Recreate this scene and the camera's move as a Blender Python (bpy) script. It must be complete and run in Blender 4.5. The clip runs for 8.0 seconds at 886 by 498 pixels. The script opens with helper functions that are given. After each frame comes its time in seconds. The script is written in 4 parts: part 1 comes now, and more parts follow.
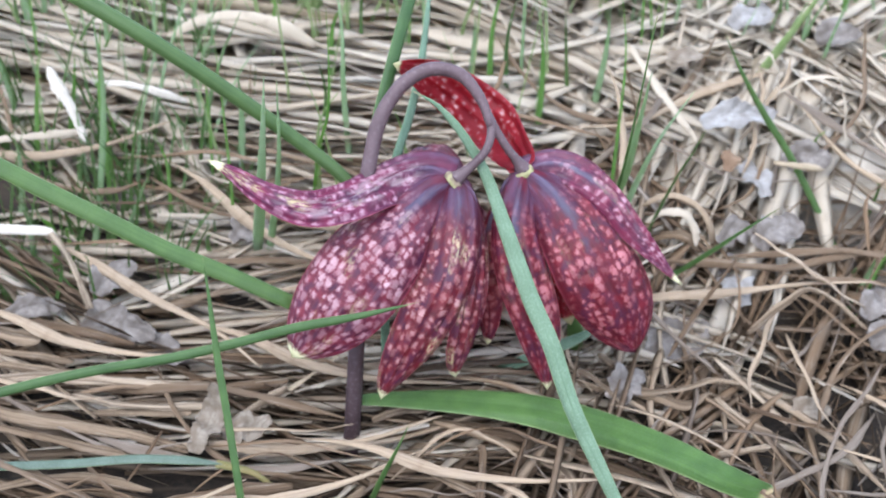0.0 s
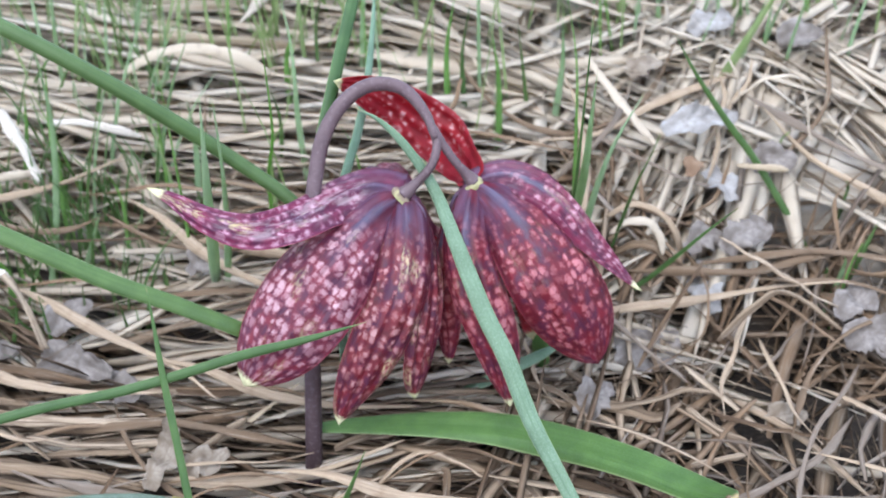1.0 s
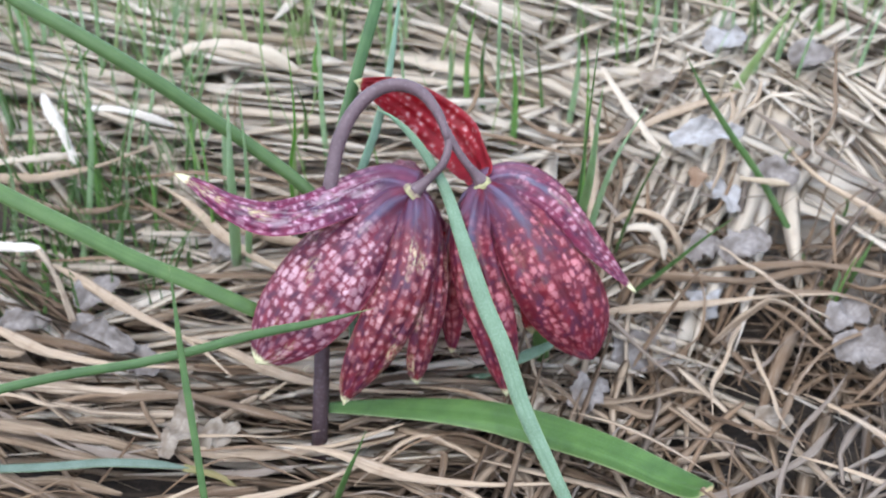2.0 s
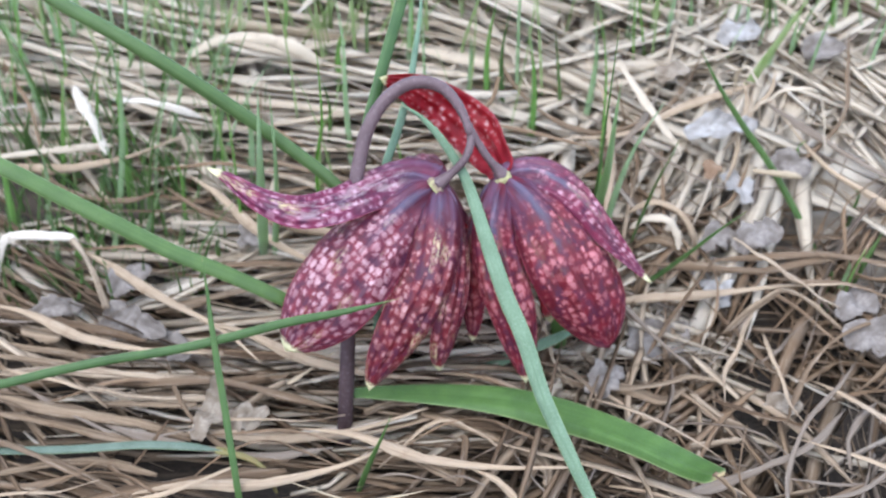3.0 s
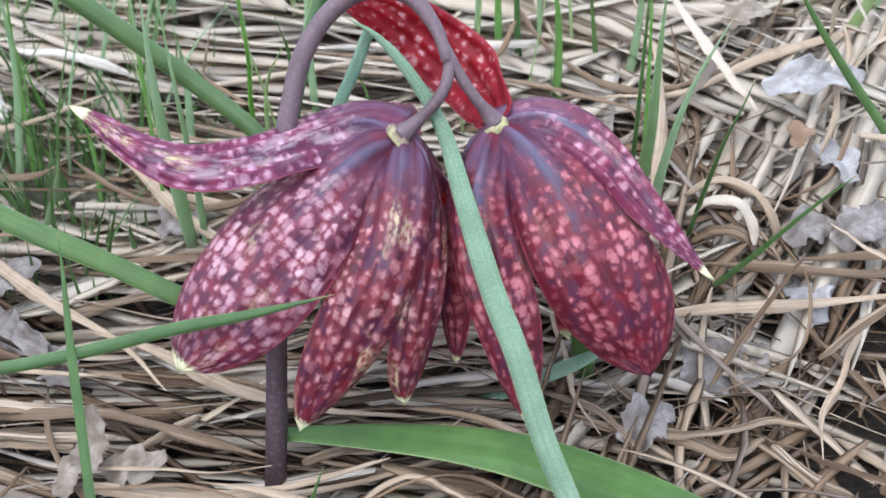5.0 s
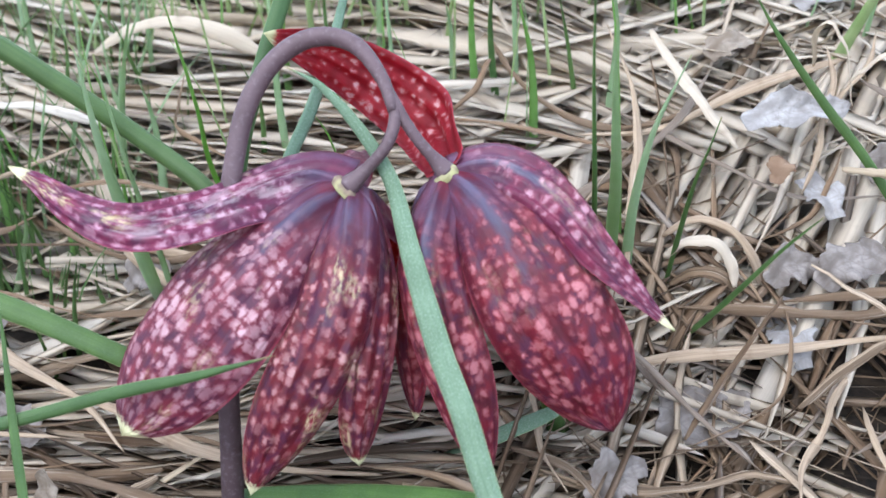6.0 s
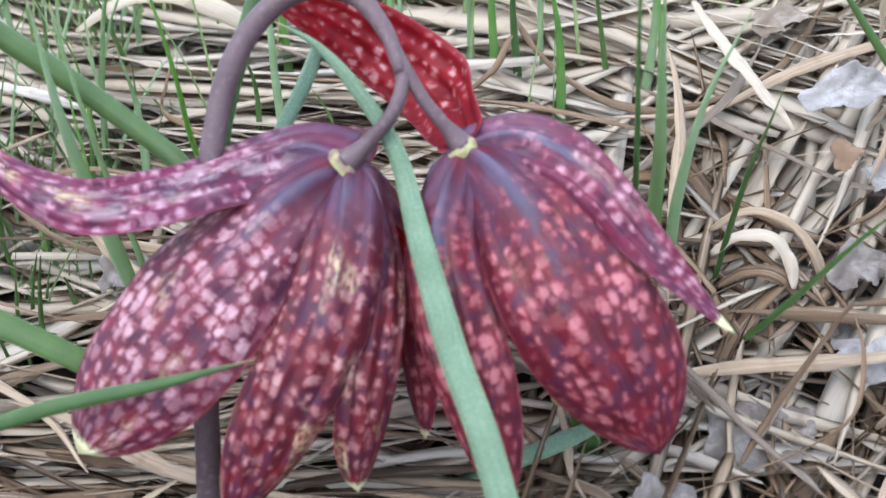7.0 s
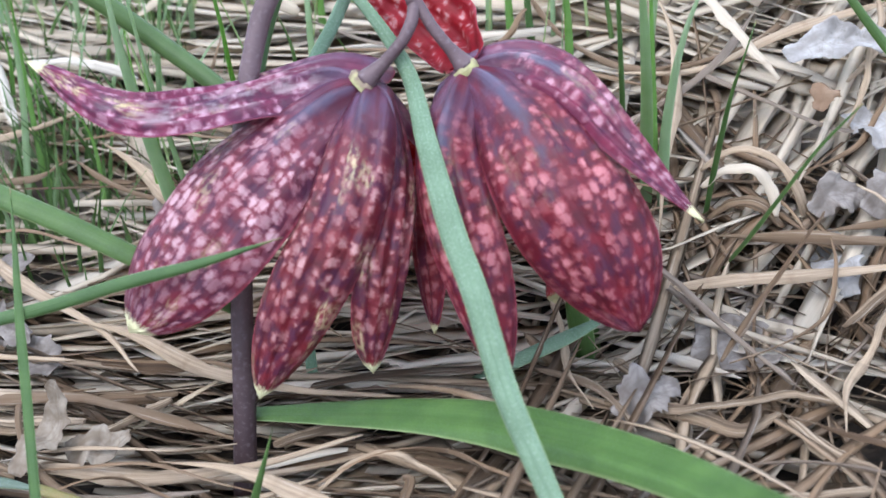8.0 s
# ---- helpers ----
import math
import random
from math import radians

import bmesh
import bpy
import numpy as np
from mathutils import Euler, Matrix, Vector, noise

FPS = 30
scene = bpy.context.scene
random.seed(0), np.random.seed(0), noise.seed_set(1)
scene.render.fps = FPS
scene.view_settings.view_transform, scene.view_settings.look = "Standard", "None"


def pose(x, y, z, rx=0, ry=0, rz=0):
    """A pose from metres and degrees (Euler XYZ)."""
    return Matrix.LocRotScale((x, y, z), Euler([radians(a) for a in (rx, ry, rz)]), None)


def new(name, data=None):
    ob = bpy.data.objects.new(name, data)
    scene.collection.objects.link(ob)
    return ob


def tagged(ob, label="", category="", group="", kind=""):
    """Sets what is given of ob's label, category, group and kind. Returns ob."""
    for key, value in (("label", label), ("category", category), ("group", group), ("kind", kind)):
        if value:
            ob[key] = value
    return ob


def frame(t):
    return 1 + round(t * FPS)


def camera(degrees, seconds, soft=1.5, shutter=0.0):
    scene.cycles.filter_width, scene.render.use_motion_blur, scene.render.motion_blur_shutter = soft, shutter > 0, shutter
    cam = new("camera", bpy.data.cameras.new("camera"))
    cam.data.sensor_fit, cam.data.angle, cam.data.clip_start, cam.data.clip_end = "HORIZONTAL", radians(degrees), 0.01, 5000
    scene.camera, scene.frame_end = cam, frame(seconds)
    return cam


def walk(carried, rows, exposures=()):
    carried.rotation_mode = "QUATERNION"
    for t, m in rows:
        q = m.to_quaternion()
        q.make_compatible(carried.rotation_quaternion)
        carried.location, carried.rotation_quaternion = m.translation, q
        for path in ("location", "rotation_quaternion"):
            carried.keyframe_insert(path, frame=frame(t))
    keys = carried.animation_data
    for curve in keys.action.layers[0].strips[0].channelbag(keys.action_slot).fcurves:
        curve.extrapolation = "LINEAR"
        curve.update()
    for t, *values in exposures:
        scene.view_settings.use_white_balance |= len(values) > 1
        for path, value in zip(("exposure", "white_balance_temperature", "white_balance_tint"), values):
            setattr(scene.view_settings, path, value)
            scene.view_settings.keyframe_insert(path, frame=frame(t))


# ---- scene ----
cam = camera(44.0, 8.0, 1.5)
PATH = [
    (0.0, 0.0138, -0.1650, 0.1434, 58.06, -0.75, -0.55),
    (0.5, 0.0254, -0.1610, 0.1345, 60.58, 2.94, -2.41),
    (1.0, 0.0244, -0.1636, 0.1371, 60.29, 2.18, -1.46),
    (1.5, 0.0284, -0.1661, 0.1405, 59.76, 1.59, 0.58),
    (1.7, 0.0291, -0.1696, 0.1400, 60.68, 0.92, 0.87),
    (3.0, 0.0270, -0.1782, 0.1466, 59.35, 0.82, 1.91),
    (3.5, 0.0311, -0.1823, 0.1458, 60.29, 1.32, 2.52),
    (4.0, 0.0288, -0.1817, 0.1503, 59.77, 0.01, 2.49),
    (4.2, 0.0334, -0.1538, 0.1283, 60.90, 1.01, 3.69),
    (5.3, 0.0430, -0.1270, 0.1057, 62.77, 2.82, 6.01),
    (5.5, 0.0485, -0.1262, 0.1051, 63.76, 3.77, 6.41),
    (6.0, 0.0500, -0.1206, 0.1069, 63.31, 4.49, 7.10),
    (6.5, 0.0499, -0.1097, 0.1001, 63.79, 4.96, 8.36),
    (6.8, 0.0468, -0.1071, 0.0961, 64.59, 4.42, 7.54),
    (7.0, 0.0470, -0.1040, 0.0943, 64.56, 4.54, 7.99),
    (7.5, 0.0473, -0.1050, 0.0928, 65.38, 4.96, 7.77),
    (8.0, 0.0549, -0.1247, 0.0836, 68.04, 5.54, 10.62),
]
walk(cam, [(t, pose(x, y, z, rx, ry, rz)) for t, x, y, z, rx, ry, rz in PATH])
cam.data.dof.use_dof = True
cam.data.dof.focus_distance = 0.153
cam.data.dof.aperture_fstop = 36.0

# ---- light: bright overcast sky, soft sun from high behind the camera's side ----
SUN_EL, SUN_AZ = 58.0, 205.0
world = bpy.data.worlds.new("overcast_sky")
scene.world = world
world.use_nodes = True
wn, wl = world.node_tree.nodes, world.node_tree.links
sky = wn.new("ShaderNodeTexSky")
sky.sky_type = "NISHITA"
sky.sun_disc = False
sky.sun_elevation, sky.sun_rotation = radians(SUN_EL), radians(SUN_AZ)
sky.air_density, sky.dust_density, sky.ozone_density = 1.0, 4.0, 1.0
# cloud cover evens the clear sky out towards white
cover = wn.new("ShaderNodeMix")
cover.data_type = "RGBA"
cover.inputs["Factor"].default_value = 0.8
wl.new(sky.outputs[0], cover.inputs["A"])
cover.inputs["B"].default_value = (6.28, 7.6, 9.95, 1)
wl.new(cover.outputs["Result"], wn["Background"].inputs["Color"])
wn["Background"].inputs["Strength"].default_value = 0.137
sun = new("sun", bpy.data.lights.new("sun", "SUN"))
sun.data.energy, sun.data.angle, sun.data.color = 0.8, radians(45), (0.97, 0.99, 1.0)
sun.rotation_euler = (radians(90 - SUN_EL), 0, radians(180 - SUN_AZ))
scene.view_settings.exposure = 1.48


# ---- materials ----
class Mat:
    """A node material with short names for the nodes used here."""

    def __init__(self, name):
        self.m = bpy.data.materials.new(name)
        self.m.use_nodes = True
        self.n, self.l = self.m.node_tree.nodes, self.m.node_tree.links
        self.b = self.n["Principled BSDF"]
        self.out = self.n["Material Output"]

    def node(self, kind, ins=None, **props):
        nd = self.n.new(kind)
        for k, v in props.items():
            setattr(nd, k, v)
        for k, v in (ins or {}).items():
            self.put(nd.inputs[k], v)
        return nd

    def put(self, socket, v):
        if hasattr(v, "is_output"):
            self.l.new(v, socket)
        else:
            socket.default_value = (*v, 1) if socket.type == "RGBA" and len(v) == 3 else v

    def noise(self, scale, detail=4, vec=None, rough=0.55, dist=0.0):
        nd = self.node("ShaderNodeTexNoise", {"Scale": scale, "Detail": detail, "Roughness": rough, "Distortion": dist})
        if vec is not None:
            self.l.new(vec, nd.inputs["Vector"])
        return nd.outputs["Fac"]

    def math(self, op, a, b=0.0, c=0.0):
        nd = self.node("ShaderNodeMath", operation=op)
        self.put(nd.inputs[0], a)
        self.put(nd.inputs[1], b)
        self.put(nd.inputs[2], c)
        return nd.outputs[0]

    def step(self, v, lo, hi):
        nd = self.node("ShaderNodeMapRange", {"From Min": lo, "From Max": hi}, interpolation_type="SMOOTHSTEP")
        self.put(nd.inputs["Value"], v)
        return nd.outputs["Result"]

    def mix(self, fac, a, b, blend="MIX"):
        nd = self.node("ShaderNodeMix", data_type="RGBA", blend_type=blend)
        self.put(nd.inputs["Factor"], fac)
        self.put(nd.inputs["A"], a if hasattr(a, "is_output") else (*a, 1))
        self.put(nd.inputs["B"], b if hasattr(b, "is_output") else (*b, 1))
        return nd.outputs["Result"]

    def ramp(self, fac, stops):
        nd = self.node("ShaderNodeValToRGB")
        els = nd.color_ramp.elements
        while len(els) < len(stops):
            els.new(0.5)
        for e, (p, c) in zip(els, stops):
            e.position, e.color = p, (*c, 1)
        self.put(nd.inputs[0], fac)
        return nd.outputs["Color"]

    def uv(self, name):
        return self.node("ShaderNodeUVMap", uv_map=name).outputs["UV"]

    def split(self, vec):
        nd = self.node("ShaderNodeSeparateXYZ")
        self.l.new(vec, nd.inputs[0])
        return nd.outputs

    def scaled(self, vec, s):
        nd = self.node("ShaderNodeMapping")
        self.l.new(vec, nd.inputs["Vector"])
        nd.inputs["Scale"].default_value = s
        return nd.outputs["Vector"]

    def coords(self):
        return self.node("ShaderNodeTexCoord").outputs["Object"]

    def bump(self, height, strength, distance):
        nd = self.node("ShaderNodeBump", {"Strength": strength, "Distance": distance})
        self.l.new(height, nd.inputs["Height"])
        self.l.new(nd.outputs[0], self.b.inputs["Normal"])

    def leafy(self, colour, through_colour, share, rough=0.5, spec=0.4):
        """Thin tissue: a surface with some light passing through it."""
        self.put(self.b.inputs["Base Color"], colour)
        self.b.inputs["Roughness"].default_value = rough
        self.b.inputs["Specular IOR Level"].default_value = spec
        tr = self.node("ShaderNodeBsdfTranslucent")
        self.put(tr.inputs["Color"], through_colour)
        mx = self.node("ShaderNodeMixShader")
        mx.inputs[0].default_value = share
        self.l.new(self.b.outputs[0], mx.inputs[1])
        self.l.new(tr.outputs[0], mx.inputs[2])
        self.l.new(mx.outputs[0], self.out.inputs["Surface"])
        return self.m


def petal_material(name, dark, mid, rose, pale, thru, inner, lots=0.0, cream=0.0, tip=0.955, feather=0.0, start=0.12):
    """Chequered petal skin: soft pale squares in rows between the veins, a dusky shoulder with a slate keel, a creamy tip."""
    k = Mat(name)
    mm, span = k.uv("mm"), k.split(k.uv("span"))
    across, along = span[0], span[1]
    side = k.math("ABSOLUTE", across)
    rnd = k.node("ShaderNodeObjectInfo").outputs["Random"]
    shift = k.node("ShaderNodeVectorMath", {0: mm}, operation="ADD")
    k.l.new(k.node("ShaderNodeCombineXYZ", {"X": k.math("MULTIPLY", rnd, 37.0), "Y": k.math("MULTIPLY", rnd, 11.0)}).outputs[0], shift.inputs[1])
    vec = shift.outputs[0]
    wob = k.node("ShaderNodeTexNoise", {"Vector": vec, "Scale": 0.4, "Detail": 3.0})
    warp = k.node("ShaderNodeVectorMath", {0: wob.outputs["Color"], 1: (1.6, 1.3, 0)}, operation="MULTIPLY")
    vec2 = k.node("ShaderNodeVectorMath", {0: vec, 1: warp.outputs[0]}, operation="ADD").outputs[0]
    cells = k.node("ShaderNodeTexVoronoi", {"Vector": k.scaled(vec2, (0.64, 0.52, 1)), "Scale": 1.0, "Randomness": 0.72, "Exponent": 2.9}, voronoi_dimensions="2D", distance="MINKOWSKI")
    tone, tone_b = k.split(cells.outputs["Color"])[0], k.split(cells.outputs["Color"])[1]
    patch = k.noise(0.17, 3, vec)
    grain = k.noise(1.7, 4, vec)
    fine = k.noise(5.0, 3, vec)
    size = k.math("MULTIPLY_ADD", tone, 0.26, 0.09 + lots)
    size = k.math("ADD", size, k.math("MULTIPLY", k.math("SUBTRACT", patch, 0.5), 0.6))
    depth = k.math("SUBTRACT", k.math("ADD", size, k.math("MULTIPLY", k.math("SUBTRACT", grain, 0.5), 0.75)), cells.outputs["Distance"])
    fade = k.math("MULTIPLY", k.step(along, start, start + 0.24), k.math("MULTIPLY_ADD", k.step(along, 0.99, 0.72), 0.55, 0.45))
    fade = k.math("MULTIPLY", fade, k.math("MULTIPLY_ADD", k.step(side, 0.02, 0.12), 0.45, 0.55))
    cluster = k.step(k.noise(0.22, 3, k.scaled(vec, (1.0, 0.7, 1))), 0.34, 0.64)
    halo = k.math("MULTIPLY", k.step(depth, -0.24, 0.06), fade)
    heart = k.math("MULTIPLY", k.step(depth, -0.10, 0.25), fade)
    ground = k.mix(k.step(k.noise(0.3, 3, vec), 0.3, 0.7), dark, mid)
    streak = k.noise(1.0, 3, k.scaled(vec, (0.42, 0.09, 1)))
    vein = k.noise(1.0, 3, k.scaled(vec, (1.5, 0.14, 1)))
    if not inner:
        # dusky plum between the spots, darker towards the shoulder
        ground = k.mix(k.math("MULTIPLY", k.step(k.noise(0.42, 4, k.scaled(vec, (1.0, 0.6, 1)), 0.6), 0.44, 0.60), 0.75), ground, (0.048, 0.017, 0.045))
        ground = k.mix(k.math("MULTIPLY", k.step(along, 0.46, 0.08), 0.42), ground, (0.072, 0.022, 0.045))
        # slate streaks along the waxy raised rib, a bluish sheen put into the colour
        keel = k.math("MULTIPLY", k.step(side, 0.22, 0.05), k.math("MULTIPLY", k.step(along, 0.55, 0.28), k.step(along, 0.03, 0.12)))
        ground = k.mix(k.math("MULTIPLY", keel, k.math("MULTIPLY", k.step(streak, 0.34, 0.62), 0.9)), ground, (0.066, 0.068, 0.112))
        # the same sky sheen painted paler at the petal's shoulder
        ground = k.mix(k.math("MULTIPLY", k.step(along, 0.30, 0.06), k.math("MULTIPLY", k.step(streak, 0.42, 0.66), 0.55)), ground, (0.125, 0.085, 0.15))
    colour = k.mix(k.math("MULTIPLY", halo, k.math("MULTIPLY_ADD", tone_b, 0.4, 0.4)), ground, rose)
    strength = k.math("MULTIPLY", k.math("MULTIPLY_ADD", tone_b, 0.65, 0.25), k.math("MULTIPLY_ADD", cluster, 0.6, 0.4) if not inner else 1.0)
    colour = k.mix(k.math("MULTIPLY", heart, strength), colour, pale)
    if feather:
        plume = k.math("MULTIPLY", k.step(k.noise(1.0, 4, k.scaled(vec, (1.1, 0.2, 1)), 0.6), 0.44, 0.62), k.math("MULTIPLY", k.step(side, 0.75, 0.2), k.math("MULTIPLY", k.step(along, 0.08, 0.2), k.step(along, 0.78, 0.6))))
        colour = k.mix(k.math("MULTIPLY", plume, feather), colour, (0.66, 0.52, 0.55))
    if cream:
        blotch = k.math("MULTIPLY", k.step(k.noise(0.13, 4, k.scaled(vec, (1.6, 0.7, 1))), 0.54, 0.66), k.step(k.noise(1.3, 4, k.scaled(vec, (1.5, 0.6, 1))), 0.42, 0.6))
        colour = k.mix(k.math("MULTIPLY", k.math("MULTIPLY", blotch, k.step(along, 0.18, 0.3)), cream), colour, (0.58, 0.47, 0.27))
    # margin darkened as overlap shade, its rim painted red as if light passed through
    colour = k.mix(k.math("MULTIPLY", k.math("MULTIPLY", k.step(side, 0.80, 0.93), k.step(along, 0.1, 0.3)), 0.5), colour, dark)
    colour = k.mix(k.math("MULTIPLY", k.step(side, 0.945, 0.985), 0.6), colour, (0.40, 0.07, 0.10))
    # overlap shade painted by the shoulder margin, fine veins running lengthwise, tiny mottles
    colour = k.mix(k.math("MULTIPLY", k.math("MULTIPLY", k.step(side, 0.70, 0.95), k.step(along, 0.5, 0.2)), 0.4 if not inner else 0.0), colour, (0.024, 0.006, 0.014))
    colour = k.mix(k.math("MULTIPLY", k.math("MULTIPLY", k.step(vein, 0.48, 0.68), k.step(along, 0.12, 0.4)), 0.24), colour, dark)
    colour = k.mix(k.math("MULTIPLY", k.step(fine, 0.52, 0.72), 0.22), colour, dark)
    end = k.step(k.math("ADD", along, k.math("MULTIPLY", k.math("SUBTRACT", grain, 0.5), 0.05)), tip, tip + 0.02)
    colour = k.mix(end, colour, (0.66, 0.62, 0.38))
    furrow = k.noise(1.0, 2, k.scaled(vec, (0.55, 0.07, 1)))
    relief = k.math("ADD", k.math("MULTIPLY", k.math("MULTIPLY", vein, k.step(along, 0.1, 0.45)), 0.7), k.math("MULTIPLY", grain, 0.4))
    relief = k.math("ADD", relief, k.math("ADD", k.math("MULTIPLY", k.math("MULTIPLY", furrow, k.step(along, 0.08, 0.45)), 2.4), k.math("MULTIPLY", halo, 0.35)))
    k.bump(relief, 0.6, 0.0004)
    passing = k.mix(k.math("MULTIPLY", heart, 0.8), thru, (0.9, 0.5, 0.45))
    passing = k.mix(end, passing, (0.6, 0.6, 0.25))
    return k.leafy(colour, passing, 0.5 if inner else 0.2, 0.44, 0.30)


PETAL_PURPLE = petal_material("petal_outside_purple", (0.074, 0.011, 0.025), (0.170, 0.019, 0.036), (0.33, 0.100, 0.130), (0.57, 0.38, 0.42), (0.34, 0.015, 0.03), False, 0.10, 0.35)
PETAL_RED = petal_material("petal_outside_red", (0.062, 0.007, 0.016), (0.160, 0.012, 0.024), (0.27, 0.042, 0.055), (0.52, 0.19, 0.21), (0.38, 0.012, 0.015), False, 0.05, 0.15)
PETAL_MAROON = petal_material("petal_outside_maroon", (0.062, 0.009, 0.016), (0.160, 0.016, 0.025), (0.31, 0.070, 0.078), (0.55, 0.33, 0.33), (0.38, 0.012, 0.018), False, 0.03, 0.7)
PETAL_DEEP = petal_material("petal_outside_deep_red", (0.062, 0.007, 0.016), (0.160, 0.012, 0.024), (0.27, 0.042, 0.055), (0.54, 0.21, 0.23), (0.38, 0.012, 0.015), False, 0.05, 0.1, 1.1)
PETAL_LILAC = petal_material("petal_outside_lilac", (0.085, 0.013, 0.044), (0.185, 0.024, 0.066), (0.36, 0.12, 0.19), (0.66, 0.46, 0.55), (0.4, 0.03, 0.06), False, 0.0, 0.9, 0.93, 0.42, 0.04)
PETAL_MAUVE = petal_material("petal_outside_mauve", (0.085, 0.013, 0.038), (0.185, 0.022, 0.056), (0.32, 0.085, 0.13), (0.60, 0.38, 0.46), (0.4, 0.03, 0.06), False, -0.01, 0.2, 0.93, 0.12, 0.04)
PETAL_IN = petal_material("petal_inside", (0.16, 0.010, 0.020), (0.32, 0.018, 0.034), (0.56, 0.11, 0.13), (0.86, 0.62, 0.62), (1.0, 0.09, 0.08), True, -0.05)


def blade_material(name, low, high, thru, share=0.3, rough=0.45, bloom=(0.3, 0.42, 0.34), bloom_amount=0.2):
    """Green leaf: parallel veins, a waxy bloom in patches, paler edges."""
    k = Mat(name)
    mm, span = k.uv("mm"), k.split(k.uv("span"))
    rnd = k.node("ShaderNodeObjectInfo").outputs["Random"]
    colour = k.mix(k.step(k.noise(0.25, 4, mm), 0.25, 0.75), low, high)
    colour = k.mix(k.math("MULTIPLY", rnd, 0.2), colour, (0.16, 0.2, 0.06))
    veins = k.noise(1.0, 3, k.scaled(mm, (2.6, 0.04, 1)), 0.6)
    colour = k.mix(k.math("MULTIPLY", k.step(veins, 0.42, 0.64), 0.32), colour, k.mix(0.35, low, (0.01, 0.02, 0.008)))
    dust = k.noise(6.0, 5, k.scaled(mm, (1.0, 0.5, 1)))
    colour = k.mix(k.math("MULTIPLY", k.step(dust, 0.45, 0.75), bloom_amount), colour, bloom)
    edge = k.step(k.math("ABSOLUTE", span[0]), 0.9, 1.0)
    colour = k.mix(k.math("MULTIPLY", edge, 0.55), colour, (0.35, 0.42, 0.2))
    rib = k.math("MULTIPLY", k.step(k.math("ABSOLUTE", span[0]), 0.22, 0.02), 0.35)
    colour = k.mix(rib, colour, k.mix(0.5, colour, low))
    spots = k.step(k.noise(0.45, 2, k.scaled(mm, (1.0, 0.4, 1))), 0.72, 0.8)
    colour = k.mix(k.math("MULTIPLY", spots, 0.35), colour, (0.5, 0.5, 0.36))
    colour = k.mix(k.step(span[1], 0.975, 1.0), colour, (0.32, 0.24, 0.13))
    k.bump(k.math("ADD", veins, k.math("MULTIPLY", dust, 0.4)), 0.4, 0.00015)
    return k.leafy(colour, thru, share, rough, 0.28)


LEAF_GREEN = blade_material("leaf_green", (0.030, 0.072, 0.022), (0.052, 0.108, 0.034), (0.09, 0.20, 0.03), 0.16, 0.48, bloom=(0.16, 0.24, 0.15), bloom_amount=0.12)
LEAF_MID = blade_material("leaf_mid_green", (0.040, 0.092, 0.026), (0.072, 0.142, 0.040), (0.10, 0.23, 0.04), 0.18, bloom_amount=0.08)
LEAF_SLATE = blade_material("leaf_slate_green", (0.058, 0.088, 0.074), (0.095, 0.135, 0.115), (0.10, 0.16, 0.08), 0.12, 0.5, bloom=(0.24, 0.29, 0.29), bloom_amount=0.35)
LEAF_BRIGHT = blade_material("leaf_bright_green", (0.034, 0.088, 0.018), (0.068, 0.146, 0.032), (0.14, 0.28, 0.03), 0.18, bloom_amount=0.12)
LEAF_GLAUCOUS = blade_material("leaf_grey_green", (0.082, 0.150, 0.096), (0.145, 0.235, 0.160), (0.14, 0.26, 0.09), 0.16, 0.6, bloom=(0.38, 0.46, 0.40), bloom_amount=0.4)
GRASS_DARK = blade_material("grass_dark", (0.042, 0.095, 0.026), (0.072, 0.140, 0.040), (0.13, 0.28, 0.04), 0.25, bloom_amount=0.08)
GRASS_FRESH = blade_material("grass_fresh", (0.115, 0.23, 0.062), (0.18, 0.33, 0.10), (0.30, 0.54, 0.10), 0.45)
GRASS_STRAW = blade_material("grass_yellowing", (0.21, 0.29, 0.11), (0.36, 0.42, 0.22), (0.36, 0.50, 0.18), 0.4)
GRASS_SOFT = blade_material("grass_soft_grey_green", (0.30, 0.40, 0.28), (0.42, 0.50, 0.37), (0.42, 0.58, 0.30), 0.45)
GRASS_PALE = blade_material("grass_pale", (0.21, 0.31, 0.17), (0.32, 0.42, 0.27), (0.36, 0.52, 0.22), 0.42)


GRASS_WITHERED = blade_material("grass_withered", (0.17, 0.15, 0.05), (0.27, 0.17, 0.07), (0.3, 0.2, 0.06), 0.2)


def stem_material():
    k = Mat("stem_purple")
    co = k.coords()
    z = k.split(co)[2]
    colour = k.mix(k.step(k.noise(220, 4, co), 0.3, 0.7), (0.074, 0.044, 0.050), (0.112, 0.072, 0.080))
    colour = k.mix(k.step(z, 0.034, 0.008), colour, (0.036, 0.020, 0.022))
    colour = k.mix(k.math("MULTIPLY", k.step(k.noise(1500, 3, co), 0.5, 0.75), 0.3), colour, (0.22, 0.18, 0.195))
    k.bump(k.noise(1200, 4, co), 0.3, 0.0002)
    return k.leafy(colour, (0.2, 0.08, 0.07), 0.06, 0.5, 0.35)


def cap_material():
    k = Mat("receptacle_green")
    co = k.coords()
    colour = k.mix(k.step(k.noise(500, 4, co), 0.35, 0.65), (0.36, 0.35, 0.16), (0.18, 0.12, 0.09))
    return k.leafy(colour, (0.3, 0.3, 0.1), 0.1, 0.55)


STEM, CAP = stem_material(), cap_material()


